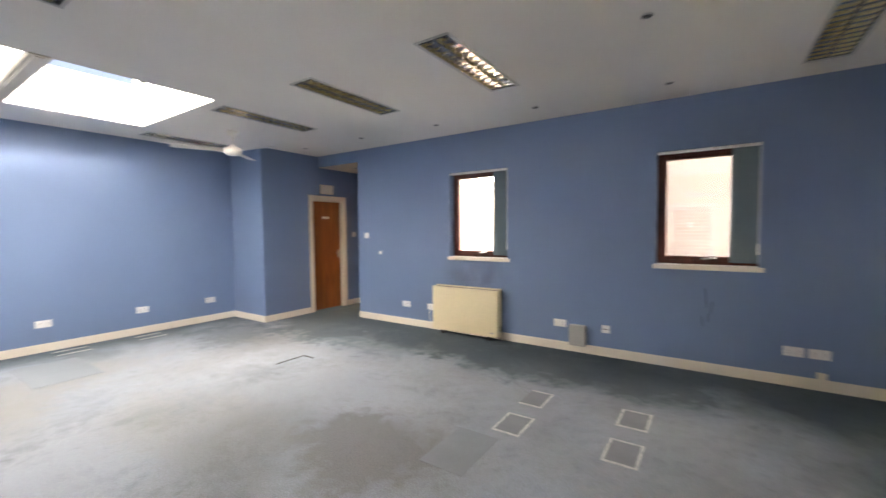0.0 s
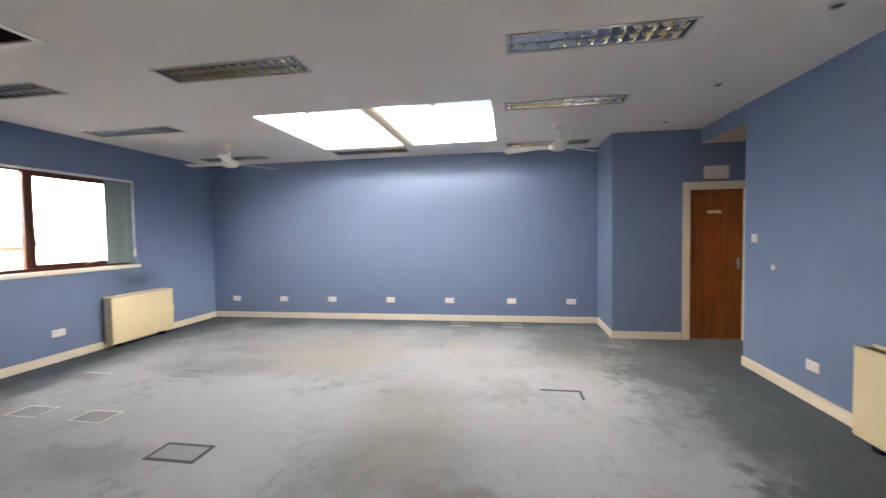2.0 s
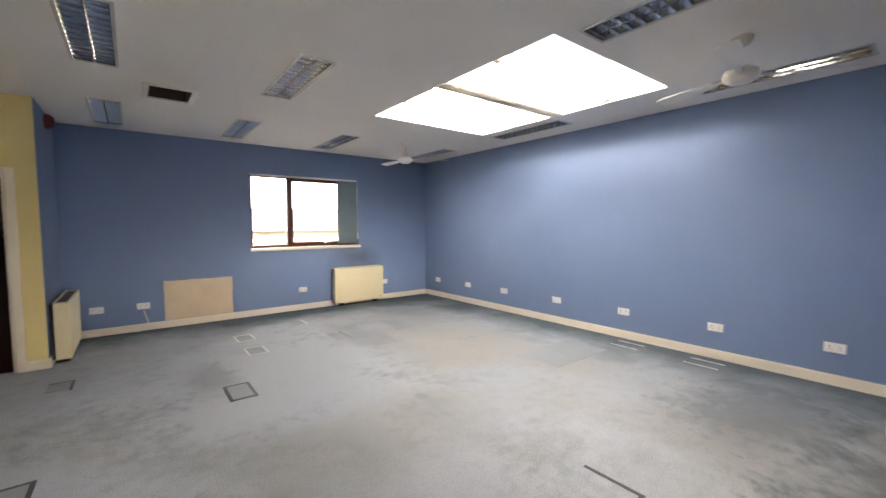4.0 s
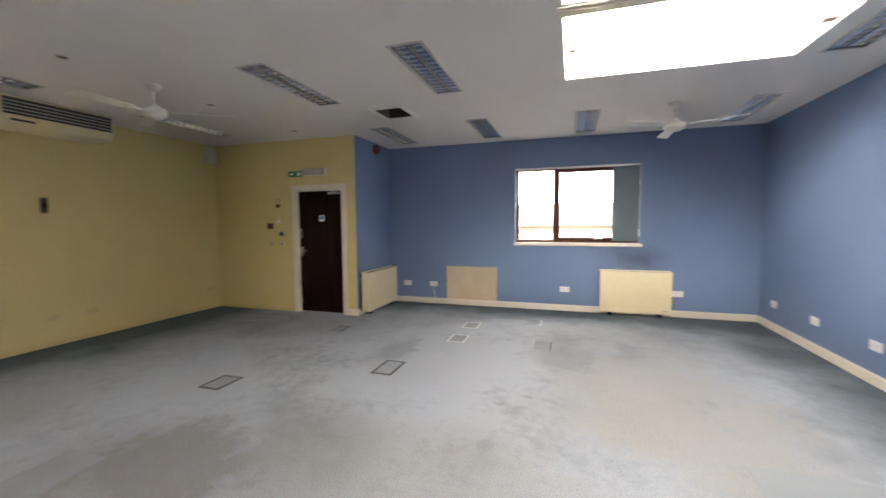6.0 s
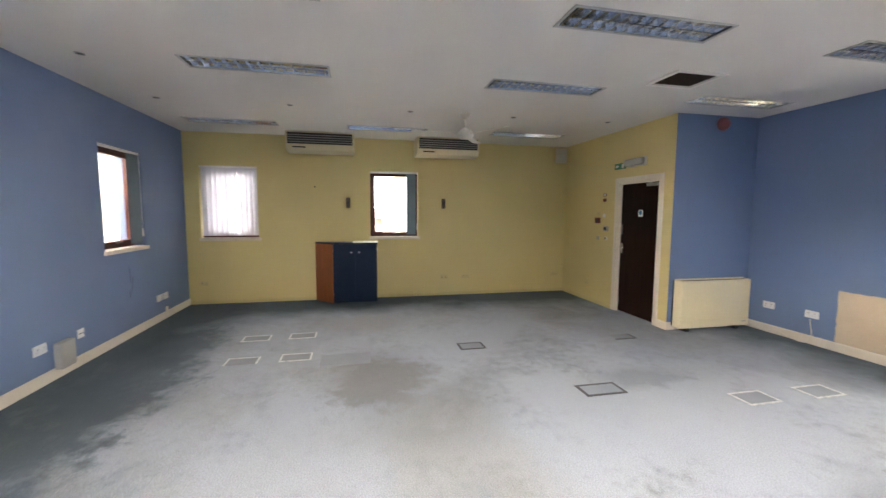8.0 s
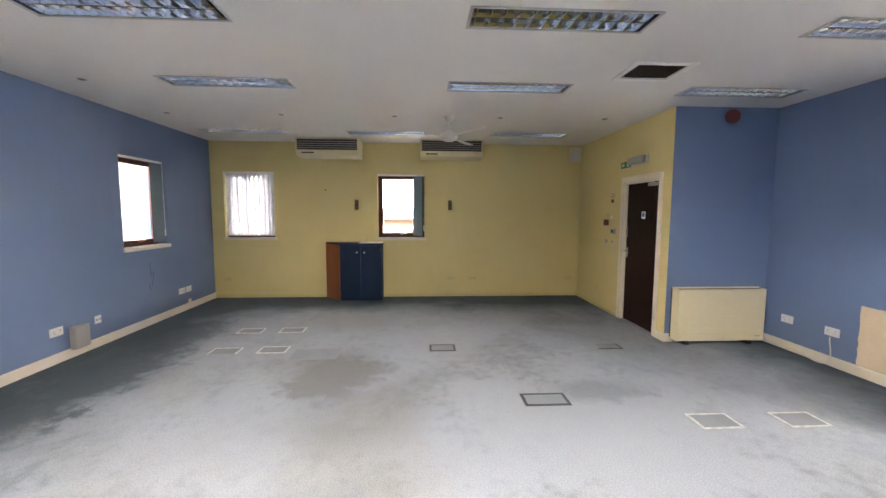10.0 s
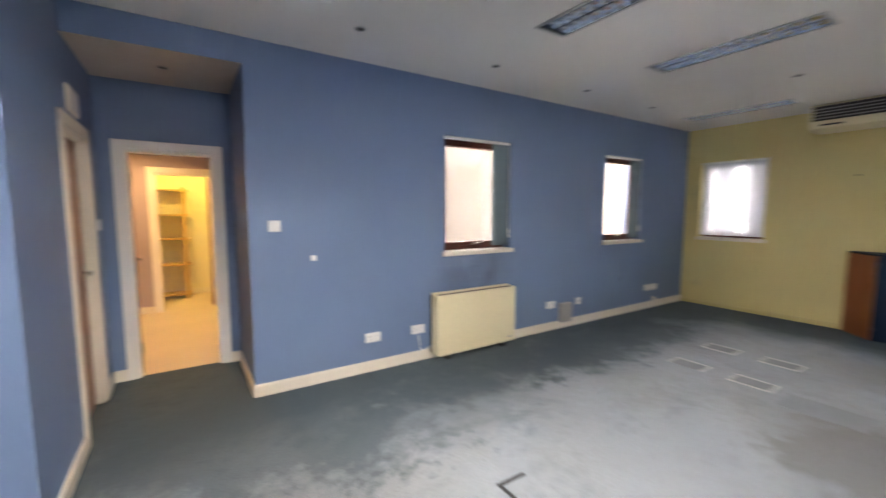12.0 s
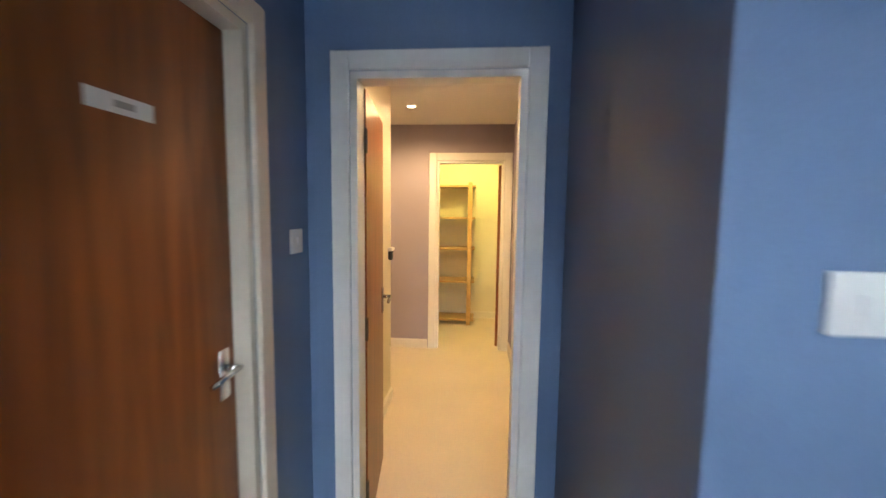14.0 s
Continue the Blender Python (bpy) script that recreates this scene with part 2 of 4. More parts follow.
BLIND = mat("grey_blue_blind_fabric", (0.14, 0.19, 0.215), 0.85, 0, 0.06, 6, 200, 0.1)
RED = mat("red_plastic", (0.13, 0.012, 0.012), 0.4, 0, 0.06, 6, 60, 0.02)
GREEN = mat("green_sign", (0.01, 0.16, 0.07), 0.45, 0, 0.05, 6, 60, 0.0)
SIGNBLUE = mat("blue_sign", (0.02, 0.16, 0.30), 0.45, 0, 0.05, 6, 60, 0.0)
SIGNWHITE = mat("white_sign", (0.75, 0.75, 0.74), 0.45, 0, 0.03, 6, 60, 0.0)
RUBBER = mat("acoustic_grille", (0.03, 0.028, 0.025), 0.7, 0.0, 0.2, 6, 60, 0.05)
# near-black, so the darkness above the open hatch is in the colour
VOID = mat("darkened_loft_timber", (0.05, 0.03, 0.02), 0.9, 0, 0.2, 4, 30, 0.2)
GROUND = mat("tarmac", (0.06, 0.06, 0.06), 0.9, 0, 0.2, 0.4, 20, 0.3)
WALLBRICK = mat("pale_brick_courses", (0.46, 0.37, 0.29), 0.85, 0, 0.15, 3, 30, 0.2)
_n, _l = WALLBRICK.node_tree.nodes, WALLBRICK.node_tree.links
_b, _c, _m = _n.new("ShaderNodeTexBrick"), _n.new("ShaderNodeTexCoord"), _n.new("ShaderNodeMapping")
_m.inputs["Rotation"].default_value = (radians(90), 0, 0)
_b.inputs["Scale"].default_value, _b.inputs["Mortar Size"].default_value = 4.2, 0.02
_b.inputs["Color1"].default_value, _b.inputs["Color2"].default_value, _b.inputs["Mortar"].default_value = (0.17, 0.14, 0.115, 1), (0.14, 0.115, 0.095, 1), (0.21, 0.19, 0.17, 1)
_l.new(_c.outputs["Object"], _m.inputs[0]), _l.new(_m.outputs[0], _b.inputs["Vector"])
_l.new(_b.outputs[0], _n["Principled BSDF"].inputs["Base Color"])
BRICK = mat("buff_brick", (0.25, 0.19, 0.14), 0.85, 0, 0.2, 3, 30, 0.3)
SLATE = mat("slate", (0.10, 0.095, 0.095), 0.6, 0, 0.2, 3, 30, 0.3)
LAMPGLOW = glow("lamp_face", (1.0, 0.78, 0.45), 12.0)
SKYWHITE = glow("bright_cloud", (1.0, 0.94, 0.865), WINGLOW)

# translucent blind cloth
BLINDLIT = mat("pale_blind_fabric", (0.62, 0.63, 0.66), 0.85, 0, 0.04, 6, 200, 0.05)
_n, _l = BLINDLIT.node_tree.nodes, BLINDLIT.node_tree.links
_t, _m = _n.new("ShaderNodeBsdfTranslucent"), _n.new("ShaderNodeMixShader")
_t.inputs[0].default_value, _m.inputs[0].default_value = (0.62, 0.63, 0.68, 1), 0.32
_l.new(_n["Principled BSDF"].outputs[0], _m.inputs[1])
_l.new(_t.outputs[0], _m.inputs[2])
_l.new(_m.outputs[0], _n["Material Output"].inputs[0])

GLASS = bpy.data.materials.new("window_glass")
GLASS.use_nodes = True
_g = GLASS.node_tree.nodes["Principled BSDF"]
_g.inputs["Transmission Weight"].default_value, _g.inputs["Roughness"].default_value, _g.inputs["IOR"].default_value = 1.0, 0.0, 1.45


# ---- mesh helpers ----
def box(bm, a, b, bevel=0.0, m=None):
    """Adds a box between two corners, its edges rounded by bevel."""
    c = [(p + q) / 2 for p, q in zip(a, b)]
    s = [abs(q - p) for p, q in zip(a, b)]
    r = bmesh.ops.create_cube(bm, size=1, matrix=(m or Matrix()) @ Matrix.LocRotScale(c, None, s))
    if bevel:
        es = list({e for v in r["verts"] for e in v.link_edges})
        bmesh.ops.bevel(bm, geom=es, offset=bevel, segments=2, affect="EDGES", profile=0.5)
    return bm


def boxes(*pairs, bevel=0.0):
    bm = bmesh.new()
    for a, b in pairs:
        box(bm, a, b, bevel)
    return bm


def rod(bm, p, q, r, seg=12, r2=None):
    p, q = Vector(p), Vector(q)
    m = Matrix.Translation((p + q) / 2) @ (q - p).to_track_quat("Z", "Y").to_matrix().to_4x4()
    bmesh.ops.create_cone(bm, cap_ends=True, segments=seg, radius1=r, radius2=r if r2 is None else r2, depth=(q - p).length, matrix=m)
    return bm


def lathe(profile, seg=28):
    """A turned solid from (radius, z) pairs."""
    bm = bmesh.new()
    rings = [[bm.verts.new((r * math.cos(2 * math.pi * i / seg), r * math.sin(2 * math.pi * i / seg), z)) for i in range(seg)] for r, z in profile]
    for a, b in zip(rings, rings[1:]):
        for i in range(seg):
            bm.faces.new((a[i], a[(i + 1) % seg], b[(i + 1) % seg], b[i]))
    bm.faces.new(rings[0][::-1]), bm.faces.new(rings[-1])
    bmesh.ops.recalc_face_normals(bm, faces=bm.faces)
    return bm


def prism(outline, z0, z1):
    bm = bmesh.new()
    lo, hi = [bm.verts.new((x, y, z0)) for x, y in outline], [bm.verts.new((x, y, z1)) for x, y in outline]
    bm.faces.new(lo[::-1]), bm.faces.new(hi)
    for i in range(len(lo)):
        j = (i + 1) % len(lo)
        bm.faces.new((lo[i], lo[j], hi[j], hi[i]))
    bmesh.ops.recalc_face_normals(bm, faces=bm.faces)
    return bm


def part(name, bm, material, parent=None, label="", smooth=False):
    me = bpy.data.meshes.new(name)
    bm.to_mesh(me)
    bm.free()
    me.materials.append(material)
    for f in me.polygons:
        f.use_smooth = smooth
    ob = new(name, me)
    ob.parent = parent
    return tagged(ob, label)


def structure(name, bm, material, label, category):
    return tagged(part(name, bm, material), label, category, kind="structure")


def thing(name, m, label, category, group=""):
    ob = new(name)
    ob.empty_display_size = 0.1
    ob.matrix_world = m
    return tagged(ob, label, category, group)


# ---- plan ----
XW, XE, YS, YN, CH = -6.545, 2.005, -2.86, 5.137, 2.815
XR, YY = -0.765, -1.592            # recess wall, yellow end wall
XB, YB, YP, XP, SOF = -5.645, 4.022, 6.11, -4.63, 2.62   # boxed corner, passage
WT = 0.30


def wall(name, along, face, back, a0, a1, z0, z1, holes, material, label):
    """A wall along 'x' or 'y' from a0 to a1, between its room face and its back, with holes (b0, b1, low, high)."""
    bm = bmesh.new()
    cuts = sorted({a0, a1, *[h[0] for h in holes], *[h[1] for h in holes]})

    def put(b0, b1, low, high):
        if along == "x":
            box(bm, (b0, face, low), (b1, back, high))
        else:
            box(bm, (face, b0, low), (back, b1, high))

    for b0, b1 in zip(cuts, cuts[1:]):
        hs = [h for h in holes if h[0] <= b0 + 1e-6 and h[1] >= b1 - 1e-6]
        if hs:
            if hs[0][2] > z0:
                put(b0, b1, z0, hs[0][2])
            put(b0, b1, hs[0][3], z1)
        else:
            put(b0, b1, z0, z1)
    return structure(name, bm, material, label, "wall")


NW = [(-2.80, -1.895, 1.09, 2.282), (-0.165, 0.715, 1.09, 2.282)]
SW = (-4.97, -3.06, 1.115, 2.352)
EW = [(4.035, 4.915, 1.10, 2.285), (1.325, 2.18, 1.10, 2.258)]
ODOOR, PDOOR, BDOOR = (4.985, 5.705, 0, 2.045), (-5.469, -4.785, 0, 2.047), (-0.53, 0.342, 0, 2.012)

wall("wall_west", "y", XW, XW - WT, YS - WT, YB + 0.3, 0, 3.0, [], BLUE, "long plain wall painted mid blue")
wall("wall_south", "x", YS, YS - WT, XW, XR, 0, 3.0, [SW], BLUE, "mid blue painted wall with a wide window")
wall("wall_recess", "y", XR, XR + 0.10, YS - WT, YY - 0.004, 0, 3.0, [], BLUE, "short blue return wall beside the dark door")
wall("wall_south_yellow", "x", YY, YY - 0.25, XR + 0.003, XE, 0, 3.0, [BDOOR], YELLOW, "yellow painted wall with a dark door")
wall("wall_east", "y", XE, XE + WT, YY - 0.3, YN + WT, 0, 3.0, EW, YELLOW, "yellow painted wall with two small windows")
wall("wall_north", "x", YN, YN + WT, XP + 0.14, XE, 0, 3.0, NW, BLUE, "blue painted wall with two windows over a heater")
wall("wall_passage_east", "y", XP, XP + 0.14, YN, YP, 0, 3.0, [], BLUE, "blue side wall of the short passage")
wall("wall_box_south", "x", YB, YB + 0.12, XW, XB - 0.12, 0, 3.0, [], BLUE, "blue side of the boxed-out corner")
wall("wall_box_east", "y", XB, XB - 0.12, YB, YP, 0, 3.0, [ODOOR], BLUE, "blue wall with a honey-coloured door")
wall("wall_passage_north", "x", YP, YP + 0.12, XB - 0.12, XP + 0.14, 0, 3.0, [PDOOR], BLUE, "blue end wall of the passage with a doorway")
# small store behind the honey-coloured door
wall("wall_store", "y", XW - 0.12, XW - 0.30, YB + 0.3, YP, 0, 3.0, [], BLUE, "plain wall behind the boxed-out corner")

# back lobby and store beyond
LX0, LX1, LY0, LY1, LCH = -5.63, -4.585, YP + 0.12, 8.86, 2.43
FDOOR = (-5.395, -4.675, 0, 2.055)
wall("wall_lobby_west", "y", LX0, LX0 - 0.12, LY0, 7.62, 0, LCH, [], CREAMWALL, "pale cream lobby wall beside the open door")
wall("wall_lobby_return", "x", 7.62, 7.50, -7.0, LX0 - 0.12, 0, LCH, [], CREAMWALL, "cream wall round the lobby corner")
wall("wall_lobby_end", "y", -6.9, -7.02, 7.62, LY1, 0, LCH, [], MAUVE, "mauve lobby end wall")
wall("wall_lobby_east", "y", LX1, LX1 + 0.12, LY0, LY1, 0, LCH, [], MAUVE, "mauve lobby side wall")
wall("wall_lobby_north", "x", LY1, LY1 + 0.10, -7.0, LX1 + 0.12, 0, LCH, [FDOOR], MAUVE, "mauve lobby wall with a doorway to a store")
wall("wall_store_north", "x", 10.20, 10.30, -6.3, -4.2, 0, LCH, [], CREAMWALL, "cream back wall of the store")
wall("wall_store_west", "y", -5.95, -6.05, LY1 + 0.1, 10.20, 0, LCH, [], CREAMWALL, "cream side wall of the store")
wall("wall_store_east", "y", -4.38, -4.28, LY1 + 0.1, 10.20, 0, LCH, [], CREAMWALL, "cream side wall of the store")
structure("ceiling_lobby", boxes(((-7.1, LY0, LCH), (-4.2, 10.3, LCH + 0.1))), CEIL, "plain off-white lobby ceiling", "ceiling")
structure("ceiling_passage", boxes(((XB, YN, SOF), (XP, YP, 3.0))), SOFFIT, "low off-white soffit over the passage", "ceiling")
structure("passage_head", boxes(((XB, YN - 0.004, SOF - 0.001), (XP, YN - 0.001, CH))), BLUE, "blue band over the passage opening", "wall")

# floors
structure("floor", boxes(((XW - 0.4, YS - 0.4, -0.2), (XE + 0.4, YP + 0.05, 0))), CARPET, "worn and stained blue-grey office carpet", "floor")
structure("floor_lobby", boxes(((-7.2, YP + 0.05, -0.2), (-4.1, 10.35, 0.002))), VINYL, "pale beige lobby floor", "floor")

# main ceiling with its openings
SKY = [(-5.70, -3.88, -0.16, 1.10), (-5.70, -3.88, 1.24, 2.47)]
HATCH = (-2.04, -1.69, -0.88, -0.44)
LUM = [(-6.0, -1.92), (-6.0, 0.46), (-6.05, 3.2), (-4.14, -1.93), (-4.13, 3.2), (-2.75, -1.89), (-2.74, 0.47), (-2.74, 3.22),
       (-1.33, -1.90), (-1.33, 0.51), (-1.32, 3.24), (1.07, 4.12), (1.09, 1.93), (1.06, -0.34)]
LW, LL = 0.30, 1.22


def pierced(x0, x1, y0, y1, z0, z1, holes):
    """A slab with rectangular holes (x0, x1, y0, y1)."""
    bm = bmesh.new()
    xs = sorted({x0, x1, *[h[0] for h in holes], *[h[1] for h in holes]})
    ys = sorted({y0, y1, *[h[2] for h in holes], *[h[3] for h in holes]})
    at = {}

    def v(i, j, z):
        if (i, j, z) not in at:
            at[i, j, z] = bm.verts.new((xs[i], ys[j], z))
        return at[i, j, z]

    def solid(i, j):
        if not (0 <= i < len(xs) - 1 and 0 <= j < len(ys) - 1):
            return False
        cx, cy = (xs[i] + xs[i + 1]) / 2, (ys[j] + ys[j + 1]) / 2
        return not any(h[0] < cx < h[1] and h[2] < cy < h[3] for h in holes)

    for i in range(len(xs) - 1):
        for j in range(len(ys) - 1):
            if not solid(i, j):
                continue
            bm.faces.new((v(i, j, z0), v(i, j + 1, z0), v(i + 1, j + 1, z0), v(i + 1, j, z0)))
            bm.faces.new((v(i, j, z1), v(i + 1, j, z1), v(i + 1, j + 1, z1), v(i, j + 1, z1)))
            for di, dj, p, q in ((-1, 0, (i, j), (i, j + 1)), (1, 0, (i + 1, j + 1), (i + 1, j)), (0, -1, (i + 1, j), (i, j)), (0, 1, (i, j + 1), (i + 1, j + 1))):
                if not solid(i + di, j + dj):
                    bm.faces.new((v(*p, z0), v(*p, z1), v(*q, z1), v(*q, z0)))
    bmesh.ops.recalc_face_normals(bm, faces=bm.faces)
    return bm


holes = SKY + [HATCH] + [(x - LW / 2 + 0.012, x + LW / 2 - 0.012, y - LL / 2 + 0.012, y + LL / 2 - 0.012) for x, y in LUM]
structure("ceiling", pierced(XW - 0.1, XE + 0.1, YS - 0.1, YN + 0.1, CH, CH + 0.16, holes), CEIL, "off-white textured plaster ceiling with roof lights", "ceiling")
structure("roof", pierced(XW - 0.6, XE + 0.6, YS - 0.6, YP + 0.2, CH + 0.36, CH + 0.5, SKY), SLATE, "flat roof over the office", "roof")
structure("loft_side", boxes(((XW - 0.31, YS - 0.31, CH + 0.1), (XW - 0.2, YN + 0.31, CH + 0.37)), ((XE + 0.2, YS - 0.31, CH + 0.1), (XE + 0.31, YN + 0.31, CH + 0.37)),
                             ((XW, YS - 0.31, CH + 0.1), (XE, YS - 0.2, CH + 0.37)), ((XW, YN + 0.2, CH + 0.1), (XE, YN + 0.31, CH + 0.37))), VOID, "dark timber edge of the roof space", "roof")


# skylights: lined shafts, a trim between them, and catches
for k, (x0, x1, y0, y1) in enumerate(SKY):
    s = tagged(new("skylight_%d" % (k + 1)), "large white roof light set in the ceiling", "skylight", "roof lights", "structure")
    s.location = ((x0 + x1) / 2, (y0 + y1) / 2, CH)
    hx, hy = (x1 - x0) / 2, (y1 - y0) / 2
    part("shaft_lining", boxes(((-hx, -hy, 0.001), (-hx + 0.012, hy, 0.45)), ((hx - 0.012, -hy, 0.001), (hx, hy, 0.45)),
                               ((-hx + 0.012, -hy, 0.001), (hx - 0.012, -hy + 0.012, 0.45)), ((-hx + 0.012, hy - 0.012, 0.001), (hx - 0.012, hy, 0.45))), WHITE, s)
    part("catch", boxes(((hx - 0.10, -0.03, 0.01), (hx - 0.04, 0.03, 0.045)), bevel=0.008), SKIRT, s, "small cream plastic catch")
    part("catch", boxes(((-hx + 0.04, -0.04, 0.0), (-hx + 0.13, 0.04, 0.045)), bevel=0.008), SKIRT, s, "small cream plastic catch")
structure("skylight_trim", boxes(((-5.72, 1.105, CH - 0.012), (-3.86, 1.235, CH - 0.001)), ((-5.70, 1.14, CH - 0.022), (-3.88, 1.20, CH - 0.011)), bevel=0.003), SKIRT, "cream timber bar between the roof lights", "trim")


# ---- trim ----
def skirting(name, runs, material, label, h=0.10, d=0.018):
    """Boards along walls: runs of (x0, y0, x1, y1, nx, ny), the normal pointing into the room."""
    bm = bmesh.new()
    for x0, y0, x1, y1, nx, ny in runs:
        box(bm, (min(x0, x1) + min(nx, 0) * d, min(y0, y1) + min(ny, 0) * d, 0.0), (max(x0, x1) + max(nx, 0) * d, max(y0, y1) + max(ny, 0) * d, h - 0.012))
        box(bm, (min(x0, x1) + min(nx, 0) * d * 0.6, min(y0, y1) + min(ny, 0) * d * 0.6, h - 0.012), (max(x0, x1) + max(nx, 0) * d * 0.6, max(y0, y1) + max(ny, 0) * d * 0.6, h))
    return structure(name, bm, material, label, "baseboard")


D = 0.018
skirting("baseboard_west", [(XW, YS, XW, YB, 1, 0)], SKIRT, "cream gloss skirting along the blue wall")
skirting("baseboard_south", [(XW + D, YS, XR - D, YS, 0, 1)], SKIRT, "cream gloss skirting along the blue wall")
skirting("baseboard_recess", [(XR, YS, XR, YY, -1, 0), (XR - D, YY, -0.601, YY, 0, 1)], SKIRT, "cream gloss skirting round the return wall")
skirting("baseboard_yellow", [(0.413, YY, XE, YY, 0, 1), (XE, YY + D, XE, YN - D, -1, 0)], YSKIRT, "low yellow painted skirting", 0.06)
skirting("baseboard_north", [(XP, YN, XE, YN, 0, -1)], SKIRT, "cream gloss skirting along the blue wall")
skirting("baseboard_passage", [(XP, YN, XP, YP, -1, 0), (XP - D, YP, -4.714, YP, 0, -1), (-5.54, YP, XB + D, YP, 0, -1), (XB, 5.78, XB, YP, 1, 0)], SKIRT, "cream gloss skirting in the passage")
skirting("baseboard_box", [(XW + D, YB, XB + D, YB, 0, -1), (XB, YB, XB, 4.90, 1, 0)], SKIRT, "cream gloss skirting round the boxed-out corner")
skirting("baseboard_lobby", [(LX0, LY0, LX0, 7.62, 1, 0), (-6.9, LY1, -5.482, LY1, 0, -1), (LX1, LY0, LX1, LY1, -1, 0), (-5.9, 10.20, -4.4, 10.20, 0, -1)], SKIRT, "cream skirting in the lobby and store")


def casing(parent, w0, w1, top, cw, face, material, out=0.02, depth=0.12):
    """Architrave and lining in local coordinates: x across, y into the wall."""
    part("architrave", boxes(((w0 - cw, -out, 0), (w0, 0, top + cw)), ((w1, -out, 0), (w1 + cw, 0, top + cw)), ((w0, -out, top), (w1, 0, top + cw)), bevel=0.005), material, parent)
    part("lining", boxes(((w0 - 0.001, 0.0, 0), (w0 + 0.028, depth, top)), ((w1 - 0.028, 0.0, 0), (w1 + 0.001, depth, top)), ((w0 + 0.028, 0.0, top - 0.028), (w1 - 0.028, depth, top + 0.001))), material, parent)


def lever(parent, x, z, y, way, name="handle"):
    """A lever handle on a back plate; way: +1 or -1, the side to which it points."""
    bm = boxes(((x - 0.022, y - 0.008, z - 0.075), (x + 0.022, y, z + 0.075)), bevel=0.004)
    rod(bm, (x, y - 0.004, z + 0.02), (x, y - 0.05, z + 0.02), 0.011)
    rod(bm, (x - 0.008 * way, y - 0.048, z + 0.02), (x + 0.115 * way, y - 0.048, z + 0.012), 0.010, 12, 0.008)
    return part(name, bm, CHROME, parent, "satin chrome lever handle", True)


# honey-coloured door (in the box wall: viewer looks along -x, so local x runs along +y)
d1 = thing("door_1", pose(XB, ODOOR[0], 0, 0, 0, 90), "closed honey-brown veneered door in a cream frame", "door")
d1["kind"] = "structure"
W = ODOOR[1] - ODOOR[0]
casing(d1, 0, W, ODOOR[3], 0.072, 0, SKIRT)
leaf = part("leaf", boxes(((0.03, 0.055, 0.008), (W - 0.03, 0.095, ODOOR[3] - 0.03)), bevel=0.002), OAKDOOR, d1)
lever(leaf, W - 0.085, 1.03, 0.055, -1)
part("name_plate", boxes(((0.262, 0.0515, 1.70), (0.422, 0.0545, 1.738))), SIGNWHITE, leaf, "small white name plate")
part("plate_lettering", boxes(((0.322, 0.0505, 1.712), (0.372, 0.0515, 1.726))), GREYBOX, leaf)

# doorway at the end of the passage, its leaf swung back into the lobby
d2 = thing("door_2", pose(PDOOR[0], YP, 0), "open honey-brown door in a cream painted frame", "door")
d2["kind"] = "structure"
W = PDOOR[1] - PDOOR[0]
casing(d2, 0, W, PDOOR[3], 0.072, 0, WHITE, depth=0.098)
leaf = part("leaf", boxes(((0, 0.0, 0.008), (0.64, 0.034, PDOOR[3] - 0.035)), bevel=0.002), OAKDOOR, d2)
leaf.matrix_local = pose(0.036, 0.10, 0, 0, 0, 97)
lever(leaf, 0.58, 1.0, 0.0, -1)
for hz in (0.25, 1.0, 1.80):
    bm = boxes(((-0.004, 0.004, hz - 0.05), (0.0, 0.030, hz + 0.05)))
    rod(bm, (-0.006, 0.0, hz - 0.05), (-0.006, 0.0, hz + 0.05), 0.007)
    part("hinge", bm, HEATTOP, leaf)

# doorway into the store
d3 = thing("door_3", pose(FDOOR[0], LY1, 0), "open doorway with a cream painted frame", "doorway")
d3["kind"] = "structure"
casing(d3, 0, FDOOR[1] - FDOOR[0], FDOOR[3], 0.08, 0, WHITE, depth=0.10)
leaf = part("leaf", boxes(((-0.038, 0.0, 0.01), (0.0, 0.66, 2.02)), bevel=0.002), OAKDOOR, d3, "open brown veneered leaf")
leaf.matrix_local = pose(FDOOR[1] - FDOOR[0] - 0.02, 0.115, 0, 0, 0, -11)

# dark fire door in the yellow wall: viewer looks along -y
d4 = thing("door_4", pose(BDOOR[1], YY, 0, 0, 0, 180), "closed dark brown fire door in a cream frame", "door")
d4["kind"] = "structure"
W = BDOOR[1] - BDOOR[0]
casing(d4, 0, W, BDOOR[3], 0.07, 0, SKIRT)
leaf = part("leaf", boxes(((0.03, 0.04, 0.008), (W - 0.03, 0.085, BDOOR[3] - 0.03)), bevel=0.002), DARKDOOR, d4)
lever(leaf, 0.075, 1.0, 0.04, 1)
kp = part("key_lock", boxes(((0.05, 0.018, 1.22), (0.095, 0.04, 1.37)), bevel=0.005), CHROME, leaf, "chrome push-button lock")
for i in range(5):
    for j in range(2):
        part("button", boxes(((0.060 + j * 0.016, 0.014, 1.255 + i * 0.02), (0.069 + j * 0.016, 0.018, 1.265 + i * 0.02))), DARK, kp)
bm = boxes(((W - 0.27, -0.005, 1.925), (W - 0.06, 0.04, 1.965)), bevel=0.006)
box(bm, (W - 0.20, -0.03, 1.967), (W - 0.17, 0.03, 1.975))
part("door_closer", bm, ALUDIM, leaf, "silver overhead door closer")
sg = part("fire_sign", boxes(((0.415, 0.0365, 1.495), (0.505, 0.0395, 1.59))), SIGNWHITE, leaf, "small white and blue fire door sign")
bm = bmesh.new()
